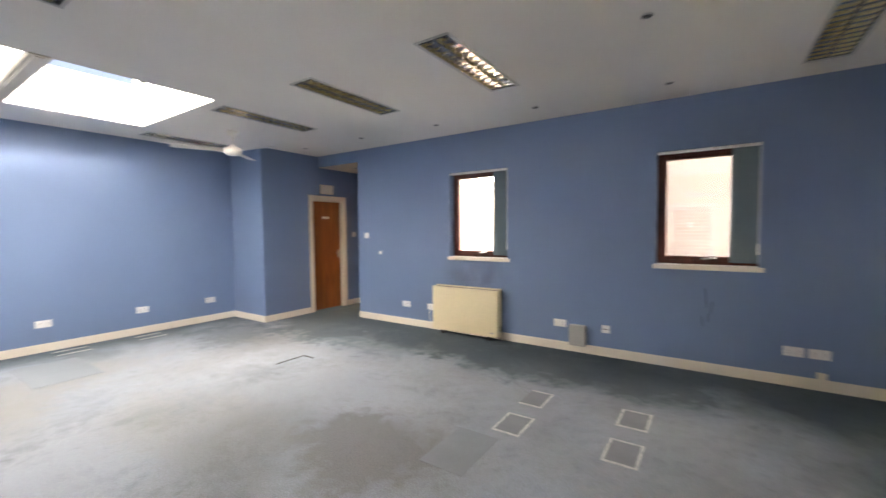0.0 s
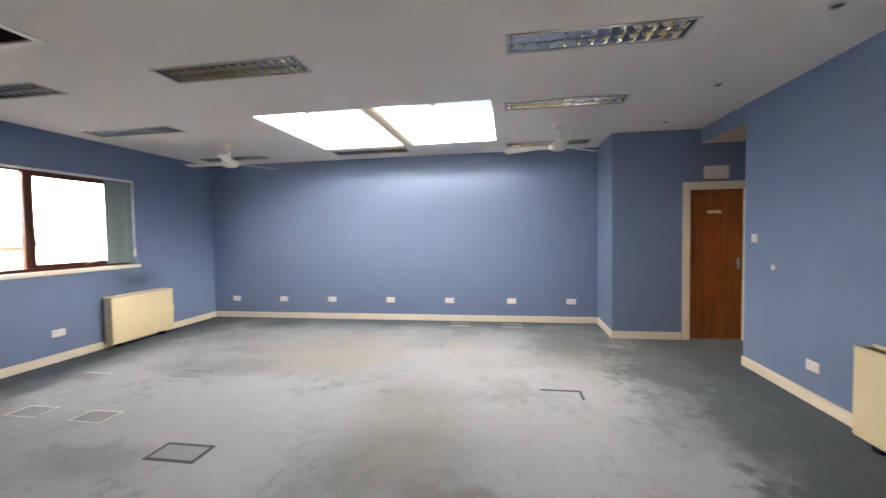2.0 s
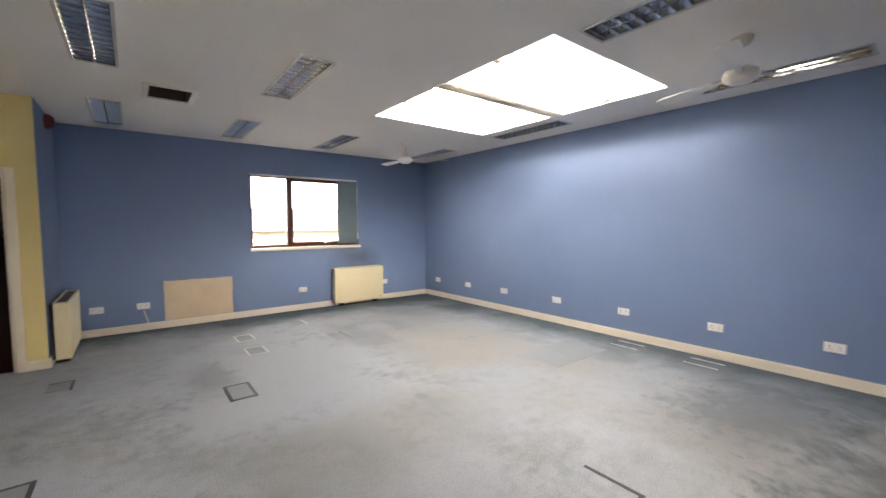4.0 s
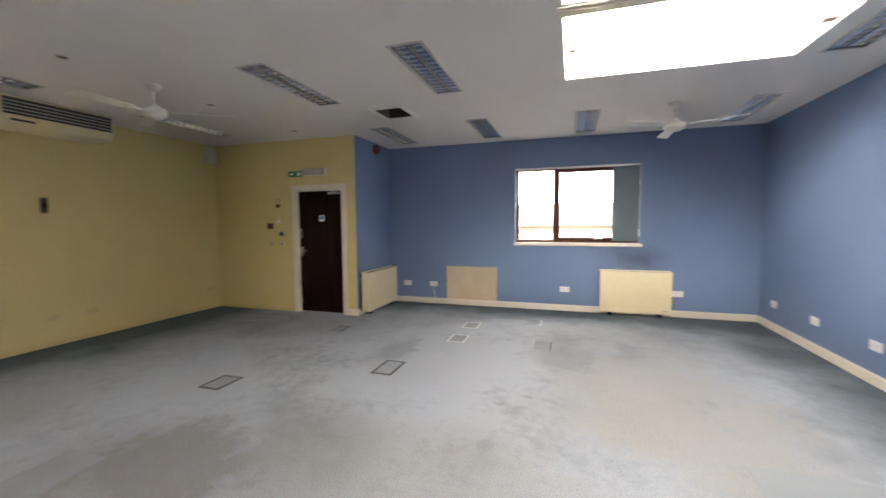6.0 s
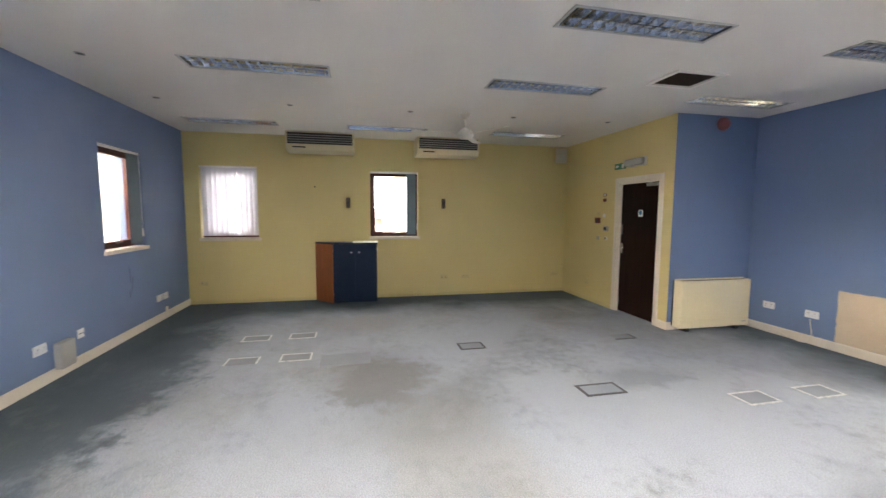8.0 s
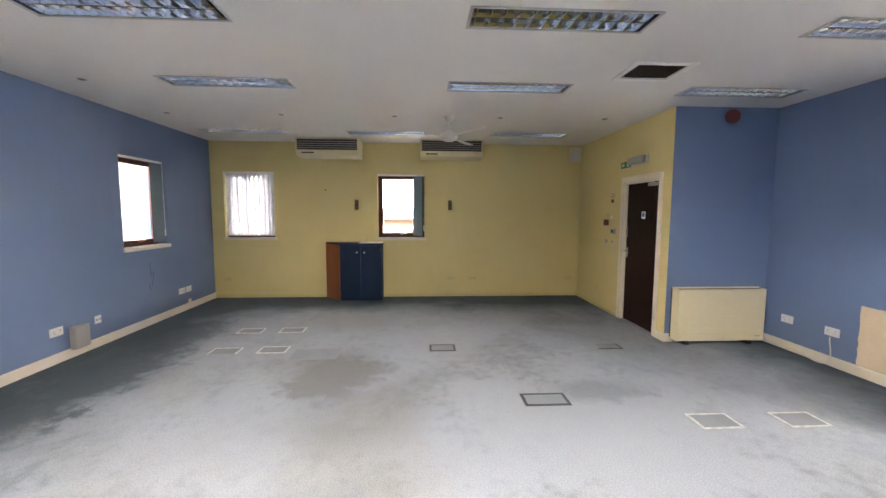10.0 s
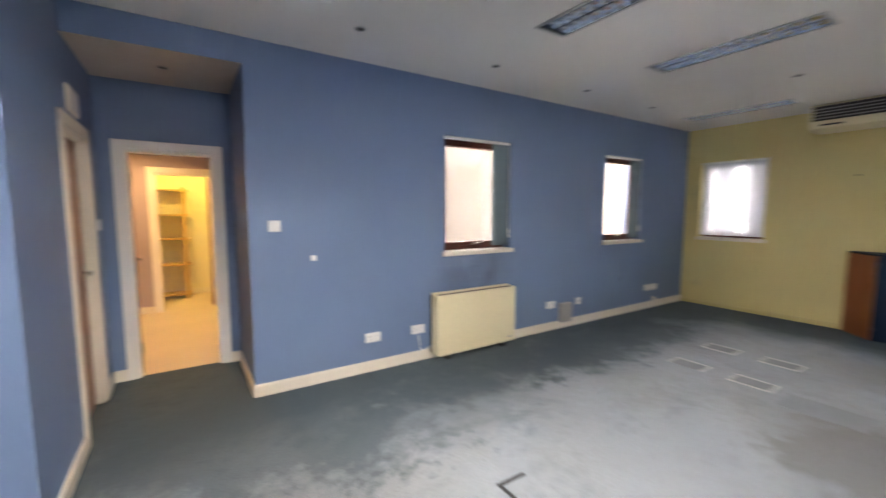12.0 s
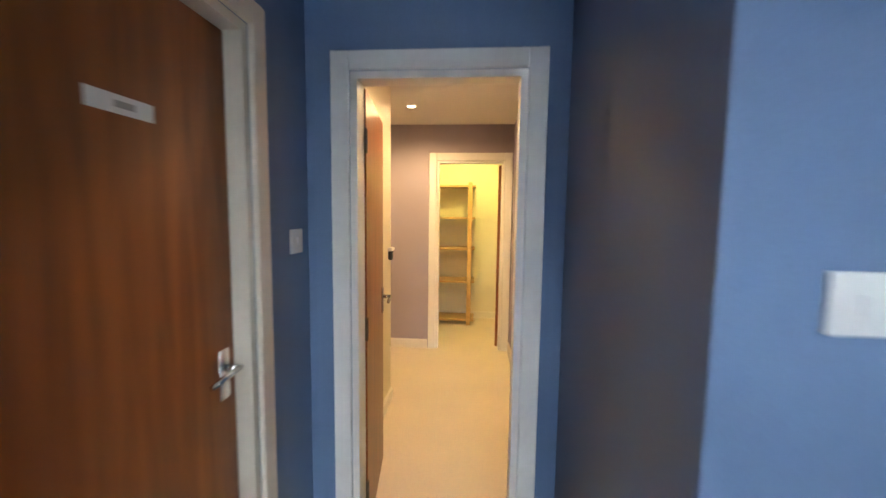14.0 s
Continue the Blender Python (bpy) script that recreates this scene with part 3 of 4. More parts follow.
rod(bm, (0.46, 0.0355, 1.55), (0.46, 0.0362, 1.55), 0.034, 20)
part("sign_disc", bm, SIGNBLUE, sg)
part("bolt", boxes(((0.035, 0.02, 0.14), (0.075, 0.04, 0.22)), bevel=0.004), CHROME, leaf)


# ---- windows ----
def window(name, m, w, h, lights, label):
    """A timber window in its opening. Local: x to the right seen from the room, y outwards, z up from the sill."""
    s = thing(name, m, label, "window")
    s["kind"] = "structure"
    y0, y1, f = 0.12, 0.185, 0.045
    part("window_frame", boxes(((0, y0, 0), (f, y1, h)), ((w - f, y0, 0), (w, y1, h)), ((f, y0, 0), (w - f, y1, f)), ((f, y0, h - f), (w - f, y1, h)), bevel=0.004), MAHOG, s)
    part("window_sill", boxes(((-0.022, -0.028, -0.045), (w + 0.035, 0.0, -0.001)), ((0.001, 0.0, -0.03), (w - 0.001, y0, 0.003)), bevel=0.004), SKIRT, s, "cream painted sill board")
    edges = [f, *[a * w for a in lights], w - f]
    for k, (a, b) in enumerate(zip(edges, edges[1:])):
        if k:
            part("mullion", boxes(((a - 0.03, y0, f), (a + 0.03, y1, h - f)), bevel=0.004), MAHOG, s)
            a += 0.03
        if k < len(edges) - 2:
            b -= 0.03
        if k == len(edges) - 2:
            g = 0.042
            sash = part("sash", boxes(((a, y0 - 0.012, f), (a + g, y1 - 0.01, h - f)), ((b - g, y0 - 0.012, f), (b, y1 - 0.01, h - f)), ((a + g, y0 - 0.012, f), (b - g, y1 - 0.01, f + g)), ((a + g, y0 - 0.012, h - f - g), (b - g, y1 - 0.01, h - f)), bevel=0.004), MAHOG, s)
            bm = boxes((((a + b) / 2 - 0.03, y0 - 0.022, f + 0.008), ((a + b) / 2 + 0.03, y0 - 0.012, f + 0.028)), bevel=0.003)
            rod(bm, ((a + b) / 2, y0 - 0.026, f + 0.018), ((a + b) / 2 + 0.10, y0 - 0.034, f + 0.03), 0.007)
            part("handle", bm, CHROME, sash, "chrome window handle")
            a, b, lo, hi = a + g, b - g, f + g, h - f - g
        else:
            lo, hi = f, h - f
        pane = part("pane", boxes(((a, 0.150, lo), (b, 0.154, hi))), GLASS, s)
        pane.visible_shadow = False
    return s


def slat(bm, x, y, z0, z1, w, deg):
    """One vertical vane, slightly bowed."""
    m = pose(x, y, 0, 0, 0, deg)
    pts = [(-w / 2, 0.0), (-w / 6, 0.004), (w / 6, 0.004), (w / 2, 0.0), (w / 2, 0.0008), (w / 6, 0.0048), (-w / 6, 0.0048), (-w / 2, 0.0008)]
    lo, hi = [bm.verts.new(m @ Vector((a, b, z0))) for a, b in pts], [bm.verts.new(m @ Vector((a, b, z1))) for a, b in pts]
    bm.faces.new(lo[::-1]), bm.faces.new(hi)
    for i in range(8):
        bm.faces.new((lo[i], lo[(i + 1) % 8], hi[(i + 1) % 8], hi[i]))
    bmesh.ops.recalc_face_normals(bm, faces=bm.faces)
    return bm


def blind(m, w, h, xs, vane, deg, material, label):
    s = thing("vertical_blind", m, label, "blind", "window blinds")
    part("head_rail", boxes(((0.004, 0.02, h - 0.03), (w - 0.004, 0.062, h - 0.004)), bevel=0.003), PLASTIC, s, "white metal head rail")
    rng = random.Random(5)
    for x in xs:
        part("vane", slat(bmesh.new(), x, 0.045, 0.035, h - 0.03, vane, deg + rng.uniform(-5, 5)), material, s)
    bm = bmesh.new()
    rod(bm, (w - 0.012, 0.018, h - 0.03), (w - 0.012, 0.018, 0.22), 0.0025, 6)
    rod(bm, (w - 0.012, 0.018, 0.22), (w - 0.012, 0.018, 0.12), 0.009, 8)
    part("cord", bm, PLASTIC, s)
    return s


def span(a, b, n):
    return [a + (b - a) * i / (n - 1) for i in range(n)]


for k, (a, b, lo, hi) in enumerate(NW):
    m = pose(a, YN, lo)
    window("window_%d" % (k + 1), m, b - a, hi - lo, [], "mahogany framed window with a cream sill")
    blind(m, b - a, hi - lo, span(b - a - 0.19, b - a - 0.05, 7), 0.089, -14, BLIND, "grey-blue vertical blind drawn to one side")
a, b, lo, hi = SW
m = pose(b, YS, lo, 0, 0, 180)
window("window_3", m, b - a, hi - lo, [0.335], "wide mahogany framed window of two lights")
blind(m, b - a, hi - lo, span(b - a - 0.36, b - a - 0.06, 10), 0.089, -24, BLIND, "grey-blue vertical blind drawn to one side")
for k, (a, b, lo, hi) in enumerate(EW):
    m = pose(XE, b, lo, 0, 0, -90)
    window("window_%d" % (k + 4), m, b - a, hi - lo, [], "mahogany framed window in the yellow wall")
    if k == 0:
        blind(m, b - a, hi - lo, span(0.055, b - a - 0.05, 11), 0.089, -18, BLINDLIT, "pale vertical blind drawn across the window")
    else:
        blind(m, b - a, hi - lo, span(b - a - 0.17, b - a - 0.08, 6), 0.089, -30, BLIND, "grey-blue vertical blind drawn to one side")


# ---- ceiling fittings ----
def luminaire(m):
    s = thing("ceiling_light", m, "unlit recessed fluorescent light with aluminium louvres", "ceiling light", "louvred ceiling lights")
    hx, hy, t = LW / 2, LL / 2, 0.014
    part("frame", boxes(((-hx, -hy, -0.008), (-hx + 0.022, hy, -0.0005)), ((hx - 0.022, -hy, -0.008), (hx, hy, -0.0005)), ((-hx + 0.022, -hy, -0.008), (hx - 0.022, -hy + 0.022, -0.0005)), ((-hx + 0.022, hy - 0.022, -0.008), (hx - 0.022, hy, -0.0005)), bevel=0.002), FLANGE, s)
    part("housing", boxes(((-hx + t, -hy + t, 0.092), (hx - t, hy - t, 0.096)), ((-hx + t, -hy + t, 0), (-hx + t + 0.003, hy - t, 0.092)), ((hx - t - 0.003, -hy + t, 0), (hx - t, hy - t, 0.092)), ((-hx + t + 0.003, -hy + t, 0), (hx - t - 0.003, -hy + t + 0.003, 0.092)), ((-hx + t + 0.003, hy - t - 0.003, 0), (hx - t - 0.003, hy - t, 0.092))), HOUSING, s)
    for sx in (-1, 1):
        bm = bmesh.new()
        rod(bm, (sx * 0.064, -hy + 0.03, 0.068), (sx * 0.064, hy - 0.03, 0.068), 0.013, 10)
        part("tube", bm, TUBE, s, "white fluorescent tube", True)
        # curved side reflector of each lamp way
        for e0, e1 in ((sx * 0.128, sx * 0.112), (sx * 0.004, sx * 0.018)):
            bm = bmesh.new()
            prof = [(e0, 0.0), (e0 + (e1 - e0) * 0.35, 0.025), (e1, 0.06), (e1 + 0.001 * sx, 0.06), (e0 + 0.0015 * sx, 0.0)]
            lo, hi = [bm.verts.new((x, -hy + 0.024, z)) for x, z in prof], [bm.verts.new((x, hy - 0.024, z)) for x, z in prof]
            bm.faces.new(lo), bm.faces.new(hi[::-1])
            for i in range(5):
                bm.faces.new((lo[i], lo[(i + 1) % 5], hi[(i + 1) % 5], hi[i]))
            bmesh.ops.recalc_face_normals(bm, faces=bm.faces)
            part("reflector", bm, ALU, s)
    n = 13
    for sx in (-1, 1):
        for i in range(n):
            y = -hy + 0.05 + (LL - 0.10) * i / (n - 1)
            bm = bmesh.new()
            pts = [(-0.002, 0.0), (0.002, 0.0), (0.007, 0.022), (0.017, 0.045), (-0.017, 0.045), (-0.007, 0.022)]
            a0, a1 = sx * 0.010, sx * 0.122
            lo, hi = [bm.verts.new((a0, y + p, z)) for p, z in pts], [bm.verts.new((a1, y + p, z)) for p, z in pts]
            bm.faces.new(lo), bm.faces.new(hi[::-1])
            for j in range(6):
                bm.faces.new((lo[j], lo[(j + 1) % 6], hi[(j + 1) % 6], hi[j]))
            bmesh.ops.recalc_face_normals(bm, faces=bm.faces)
            part("louvre_blade", bm, ALU, s)
    return s


first = luminaire(pose(LUM[0][0], LUM[0][1], CH))
for x, y in LUM[1:]:
    copy_thing(first, pose(x, y, CH))


def fan(m, turn):
    s = thing("ceiling_fan", m, "off-white three-bladed ceiling fan at rest", "ceiling fan", "ceiling fans")
    part("canopy", lathe([(0.07, 0.0), (0.068, -0.02), (0.045, -0.055), (0.018, -0.07)]), FANW, s, "", True)
    bm = bmesh.new()
    rod(bm, (0, 0, -0.06), (0, 0, -0.22), 0.011)
    part("down_rod", bm, FANW, s, "", True)
    part("motor", lathe([(0.02, -0.175), (0.05, -0.20), (0.105, -0.232), (0.115, -0.262), (0.108, -0.29), (0.07, -0.315), (0.01, -0.322)]), FANW, s, "rounded off-white motor housing", True)
    for i in range(3):
        q = pose(0, 0, 0, 0, 0, turn + 120 * i)
        bm = bmesh.new()
        out = [(0.20, -0.045), (0.45, -0.06), (0.66, -0.066), (0.70, -0.05), (0.70, 0.05), (0.66, 0.066), (0.45, 0.06), (0.20, 0.045)]
        tilt = q @ pose(0, 0, -0.262, 9, 0, 0)
        lo, hi = [bm.verts.new(tilt @ Vector((x, y, -0.003))) for x, y in out], [bm.verts.new(tilt @ Vector((x, y, 0.003))) for x, y in out]
        bm.faces.new(lo[::-1]), bm.faces.new(hi)
        for j in range(8):
            bm.faces.new((lo[j], lo[(j + 1) % 8], hi[(j + 1) % 8], hi[j]))
        b = part("blade", bm, FANW, s)
        bm = bmesh.new()
        box(bm, (0.09, -0.018, -0.268), (0.26, 0.018, -0.262), 0.0, q)
        part("blade_arm", bm, FANW, b)
    return s


fan(pose(-5.08, -1.34, CH), 30)
fan(pose(-5.02, 3.24, CH), 10)
fan(pose(-0.08, 1.02, CH), 90)


def downlight(m):
    s = thing("downlight", m, "small unlit recessed ceiling spotlight", "downlight", "small ceiling spotlights")
    part("bezel", lathe([(0.040, 0.0), (0.040, -0.004), (0.034, -0.008), (0.030, -0.004), (0.030, -0.001)], 20), FLANGE, s, "", True)
    bm = bmesh.new()
    rod(bm, (0, 0, -0.003), (0, 0, -0.0008), 0.029, 18)
    part("lamp", bm, DARK, s)
    return s


first = downlight(pose(-5.19, 4.53, CH))
for x, y in [(-3.92, 4.53), (-2.62, 4.57), (-1.31, 4.60), (-0.02, 4.61), (-0.03, 3.18), (-0.05, 1.73), (-0.05, 0.34), (-0.09, -1.05)]:
    copy_thing(first, pose(x, y, CH))
copy_thing(first, pose(-5.13, 5.57, SOF))

# open loft hatch
x0, x1, y0, y1 = HATCH
h = thing("loft_hatch", pose((x0 + x1) / 2, (y0 + y1) / 2, CH), "open square loft hatch with a white frame", "hatch")
hx, hy = (x1 - x0) / 2, (y1 - y0) / 2
part("hatch_frame", boxes(((-hx - 0.05, -hy - 0.05, -0.014), (-hx, hy + 0.05, -0.001)), ((hx, -hy - 0.05, -0.014), (hx + 0.05, hy + 0.05, -0.001)), ((-hx, -hy - 0.05, -0.014), (hx, -hy, -0.001)), ((-hx, hy, -0.014), (hx, hy + 0.05, -0.001)), bevel=0.003), WHITE, h)
part("hatch_lining", boxes(((-hx, -hy, 0.001), (-hx + 0.015, hy, 0.3)), ((hx - 0.015, -hy, 0.001), (hx, hy, 0.3)), ((-hx + 0.015, -hy, 0.001), (hx - 0.015, -hy + 0.015, 0.3)), ((-hx + 0.015, hy - 0.015, 0.001), (hx - 0.015, hy, 0.3)), ((-hx, -hy, 0.301), (hx, hy, 0.31))), VOID, h, "red-brown timber lining with the loft's darkness in its colour")

# lobby and store lights
for x, y in ((-5.55, 8.11), (-5.05, 7.0)):
    l = thing("lobby_light", pose(x, y, LCH), "small lit recessed spotlight in the lobby ceiling", "downlight")
    part("bezel", lathe([(0.045, 0.0), (0.045, -0.005), (0.036, -0.008), (0.032, -0.001)], 20), WHITE, l)
    bm = bmesh.new()
    rod(bm, (0, 0, -0.004), (0, 0, -0.001), 0.031, 18)
    part("lamp", bm, LAMPGLOW, l, "glowing warm lamp face")
l = thing("store_light", pose(-4.95, 9.2, LCH), "round lit ceiling light in the store", "ceiling light")
part("lamp", lathe([(0.05, -0.06), (0.10, -0.03), (0.10, -0.001)]), LAMPGLOW, l)


# ---- wall things ----
def ac_unit(m, w):
    """A ceiling-hung air conditioner; local y runs from its front to the wall."""
    s = thing("air_conditioner", m, "cream wall air conditioner with a dark louvred grille", "air conditioner", "air conditioners")
    d, h = 0.45, 0.30
    prof = [(0.02, 0.30), (0.0, 0.28), (0.0, 0.10), (0.05, 0.02), (0.12, 0.0), (d, 0.0), (d, 0.30)]
    bm = bmesh.new()
    lo, hi = [bm.verts.new((0, y, z)) for y, z in prof], [bm.verts.new((w, y, z)) for y, z in prof]
    bm.faces.new(lo), bm.faces.new(hi[::-1])
    for i in range(7):
        bm.faces.new((lo[i], lo[(i + 1) % 7], hi[(i + 1) % 7], hi[i]))
    bmesh.ops.recalc_face_normals(bm, faces=bm.faces)
    part("body", bm, HEAT, s)
    part("grille_recess", boxes(((0.03, -0.004, 0.102), (w - 0.03, 0.0, 0.276))), RUBBER, s, "dark air outlet")
    for i in range(4):
        z = 0.126 + i * 0.036
        part("louvre", boxes(((0.035, -0.018, z), (w - 0.035, -0.005, z + 0.009))), GREYBOX, s)
    part("display", boxes(((0.10, 0.018, 0.045), (0.30, 0.03, 0.065))), DARK, s)
    return s


ac_unit(pose(XE - 0.451, 3.50, CH - 0.302, 0, 0, -90), 1.06)
ac_unit(pose(XE - 0.451, 1.40, CH - 0.302, 0, 0, -90), 1.08)


def heater(m, w, h=0.62, d=0.175):
    """A storage heater against a wall; local x along it, y from the wall into the room is negative."""
    s = thing("storage_heater", m, "cream enamelled storage heater on the blue wall", "heater", "storage heaters")
    z0 = 0.055
    part("body", boxes(((0, -d, z0), (w, -0.045, z0 + h - 0.012)), bevel=0.008), HEAT, s)
    # black strip added in place of the shade between heater and wall
    part("gap_shade", boxes(((0.006, -0.0445, z0 + 0.01), (w - 0.006, -0.019, z0 + h - 0.015))), DARK, s, "black strip that stands for the shaded gap behind the heater")
    part("top_rim", boxes(((0, -d, z0 + h - 0.012), (w, -d + 0.022, z0 + h)), ((0, -0.062, z0 + h - 0.012), (w, -0.045, z0 + h + 0.012)), ((0, -d + 0.022, z0 + h - 0.012), (0.022, -0.062, z0 + h)), ((w - 0.022, -d + 0.022, z0 + h - 0.012), (w, -0.062, z0 + h)), bevel=0.003), HEAT, s)
    g = part("grille", boxes(((0.022, -d + 0.022, z0 + h - 0.0115), (w - 0.022, -0.062, z0 + h - 0.010))), HEATTOP, s, "brown slotted top grille")
    for i in range(4):
        y = -d + 0.026 + i * 0.019
        part("grille_bar", boxes(((0.024, y, z0 + h - 0.0098), (w - 0.024, y + 0.009, z0 + h - 0.004))), HEATTOP, g)
    for x in (0.12, w - 0.18):
        part("foot", boxes(((x, -d + 0.03, 0.0), (x + 0.06, -0.03, z0)), bevel=0.004), DARK, s)
    part("badge", boxes(((w - 0.11, -d - 0.002, z0 + 0.05), (w - 0.05, -d, z0 + 0.062))), GREYBOX, s)
    for z in (0.09, 0.13):
        bm = bmesh.new()
        rod(bm, (w - 0.0005, -0.10, z0 + z), (w + 0.012, -0.10, z0 + z), 0.014)
        part("knob", bm, DARK, s)
    return s


heater(pose(-2.985, YN, 0), 1.03)
heater(pose(-4.40, YS, 0, 0, 0, 180), 1.0, 0.64)
heater(pose(XR, -1.64, 0, 0, 0, -90), 1.08)


def faceplate(m, w, h, material, label, kind="double", name="socket", category="socket"):
    """A wall plate; local x along the wall, y negative into the room, origin at its middle."""
    s = thing(name, m, label, category, "wall sockets" if name == "socket" else "")
    part("plate", boxes(((-w / 2, -0.012, -h / 2), (w / 2, -0.0005, h / 2)), bevel=0.003), material, s)
    if kind == "double":
        for x in (-0.036, 0.036):
            part("outlet", boxes(((x - 0.004, -0.0135, 0.004), (x + 0.004, -0.0125, 0.016)), ((x - 0.014, -0.0135, -0.018), (x - 0.007, -0.0125, -0.013)), ((x + 0.007, -0.0135, -0.018), (x + 0.014, -0.0125, -0.013))), DARK, s)
            part("rocker", boxes(((x * 0.42 - 0.006, -0.016, 0.012), (x * 0.42 + 0.006, -0.0122, 0.030)), bevel=0.001), material, s)
    elif kind == "switch":
        part("rocker", boxes(((-0.008, -0.017, -0.014), (0.008, -0.0122, 0.014)), bevel=0.002), material, s)
    elif kind == "data":
        for x in (-0.02, 0.02):
            part("outlet", boxes(((x - 0.008, -0.0135, -0.008), (x + 0.008, -0.0125, 0.008))), DARK, s)
    return s


for y in (-2.40, -1.453, -0.515, 0.57, 1.613, 2.656, 3.606):
    faceplate(pose(XW, y, 0.348, 0, 0, 90), 0.15, 0.088, PLASTIC, "white double socket low on the blue wall")
for x in (-1.09, -1.60, -3.87, -5.51):
    faceplate(pose(x, YS, 0.355, 0, 0, 180), 0.148, 0.088, PLASTIC, "white double socket low on the blue wall")
for x in (-3.605, -3.12, -1.19, 0.98, 1.16):
    faceplate(pose(x, YN, 0.325), 0.15, 0.088, PLASTIC, "white double socket low on the blue wall")
faceplate(pose(-0.66, YN, 0.315), 0.088, 0.088, PLASTIC, "white single data outlet on the blue wall", "data")
faceplate(pose(1.18, YN, 0.125), 0.07, 0.07, SKIRT, "small cream junction box on the skirting", "", "junction_box", "junction box")
for y in (4.90, 0.84, 0.425, -1.40):
    faceplate(pose(XE, y, 0.345, 0, 0, -90), 0.148, 0.086, YPLASTIC, "yellow painted-over double socket on the yellow wall")
faceplate(pose(1.15, YY, 0.33, 0, 0, 180), 0.10, 0.086, YPLASTIC, "yellow painted-over outlet near the dark door", "")
faceplate(pose(-4.44, YN, 1.39), 0.09, 0.09, PLASTIC, "white square light switch on the blue wall", "switch", "light_switch", "switch")
faceplate(pose(-4.136, YN, 1.112), 0.045, 0.045, PLASTIC, "tiny white blanking plate on the blue wall", "", "blank_plate", "wall plate")
faceplate(pose(XB, 5.985, 1.395, 0, 0, 90), 0.088, 0.09, PLASTIC, "white light switch beside the honey-brown door", "switch", "light_switch", "switch")

# grey box beside the socket under the windows
s = thing("trunking_box", pose(-0.965, YN, 0.09), "grey plastic wiring box on the skirting", "wiring box")
part("body", boxes(((-0.095, -0.085, 0.0), (0.095, -0.0185, 0.245)), bevel=0.008), GREYBOX, s)
part("cover", boxes(((-0.085, -0.089, 0.010), (0.085, -0.0851, 0.235)), bevel=0.0015), GREYBOX, s)

# emergency light over the honey-brown door
s = thing("emergency_light", pose(XB, 5.32, 2.235, 0, 0, 90), "beige emergency light box over the honey-brown door", "emergency light")
part("body", boxes(((-0.15, -0.016, -0.085), (0.15, -0.0005, 0.085)), bevel=0.004), SKIRT, s)
part("diffuser", boxes(((-0.135, -0.022, -0.07), (0.135, -0.0162, 0.07)), bevel=0.002), FANW, s)

# bulkhead and exit sign over the dark door
s = thing("emergency_light", pose(-0.045, YY, 2.285, 0, 0, 180), "white bulkhead emergency light over the dark door", "emergency light")
part("base", boxes(((-0.215, -0.03, -0.06), (0.215, -0.0005, 0.06)), bevel=0.02), FANW, s)
part("diffuser", boxes(((-0.205, -0.085, -0.052), (0.205, -0.031, 0.052)), bevel=0.025), GREYBOX, s, "ribbed grey diffuser")
s = thing("exit_sign", pose(0.335, YY, 2.265, 0, 0, 180), "green and white fire exit sign with an arrow", "sign")
part("panel", boxes(((-0.135, -0.006, -0.045), (0.135, -0.0005, 0.045))), GREEN, s)
bm = bmesh.new()
for pts in ([(-0.11, 0.0), (-0.075, 0.028), (-0.075, 0.009), (-0.03, 0.009), (-0.03, -0.009), (-0.075, -0.009), (-0.075, -0.028)],):
    vs = [bm.verts.new((x, -0.0075, z)) for x, z in pts]
    vb = [bm.verts.new((x, -0.0062, z)) for x, z in pts]
    bm.faces.new(vs), bm.faces.new(vb[::-1])
    for i in range(7):
        bm.faces.new((vs[i], vb[i], vb[(i + 1) % 7], vs[(i + 1) % 7]))
bmesh.ops.recalc_face_normals(bm, faces=bm.faces)
part("arrow", bm, SIGNWHITE, s)
part("pictogram", boxes(((0.04, -0.0075, -0.03), (0.085, -0.0062, 0.03)), ((0.095, -0.0075, -0.012), (0.12, -0.0062, 0.012))), SIGNWHITE, s)


def wall_unit(name, x, z, w, h, d, material, label, category, face=None):
    s = thing(name, pose(x, YY, z, 0, 0, 180), label, category)
    part("body", boxes(((-w / 2, -d, -h / 2), (w / 2, -0.0005, h / 2)), bevel=0.004), material, s)
    if face:
        part("face", boxes(((-w * 0.3, -d - 0.003, -h * 0.3), (w * 0.3, -d - 0.0002, h * 0.3))), face, s)
    return s


wall_unit("call_point_sign", 0.70, 1.84, 0.085, 0.045, 0.004, RED, "small red fire notice on the yellow wall", "sign", SIGNWHITE)
wall_unit("call_point_sign", 0.70, 1.755, 0.085, 0.055, 0.006, RED, "small red fire notice on the yellow wall", "sign")
wall_unit("fire_call_point", 0.85, 1.42, 0.095, 0.095, 0.045, RED, "red break-glass fire call point", "call point", DARK)
wall_unit("key_switch", 0.84, 1.54, 0.07, 0.05, 0.02, YPLASTIC, "small painted-over key switch", "switch")
wall_unit("key_switch", 0.69, 1.50, 0.06, 0.05, 0.02, PLASTIC, "small white key switch", "switch")
wall_unit("alarm_keypad", 0.625, 1.29, 0.11, 0.08, 0.03, GREYBOX, "grey alarm keypad beside the dark door", "keypad", DARK)
wall_unit("door_release", 0.845, 1.125, 0.05, 0.06, 0.02, GREYBOX, "small grey release button on the yellow wall", "button")
wall_unit("door_release", 0.62, 1.13, 0.06, 0.05, 0.02, SKIRT, "small cream release button on the yellow wall", "button", DARK)

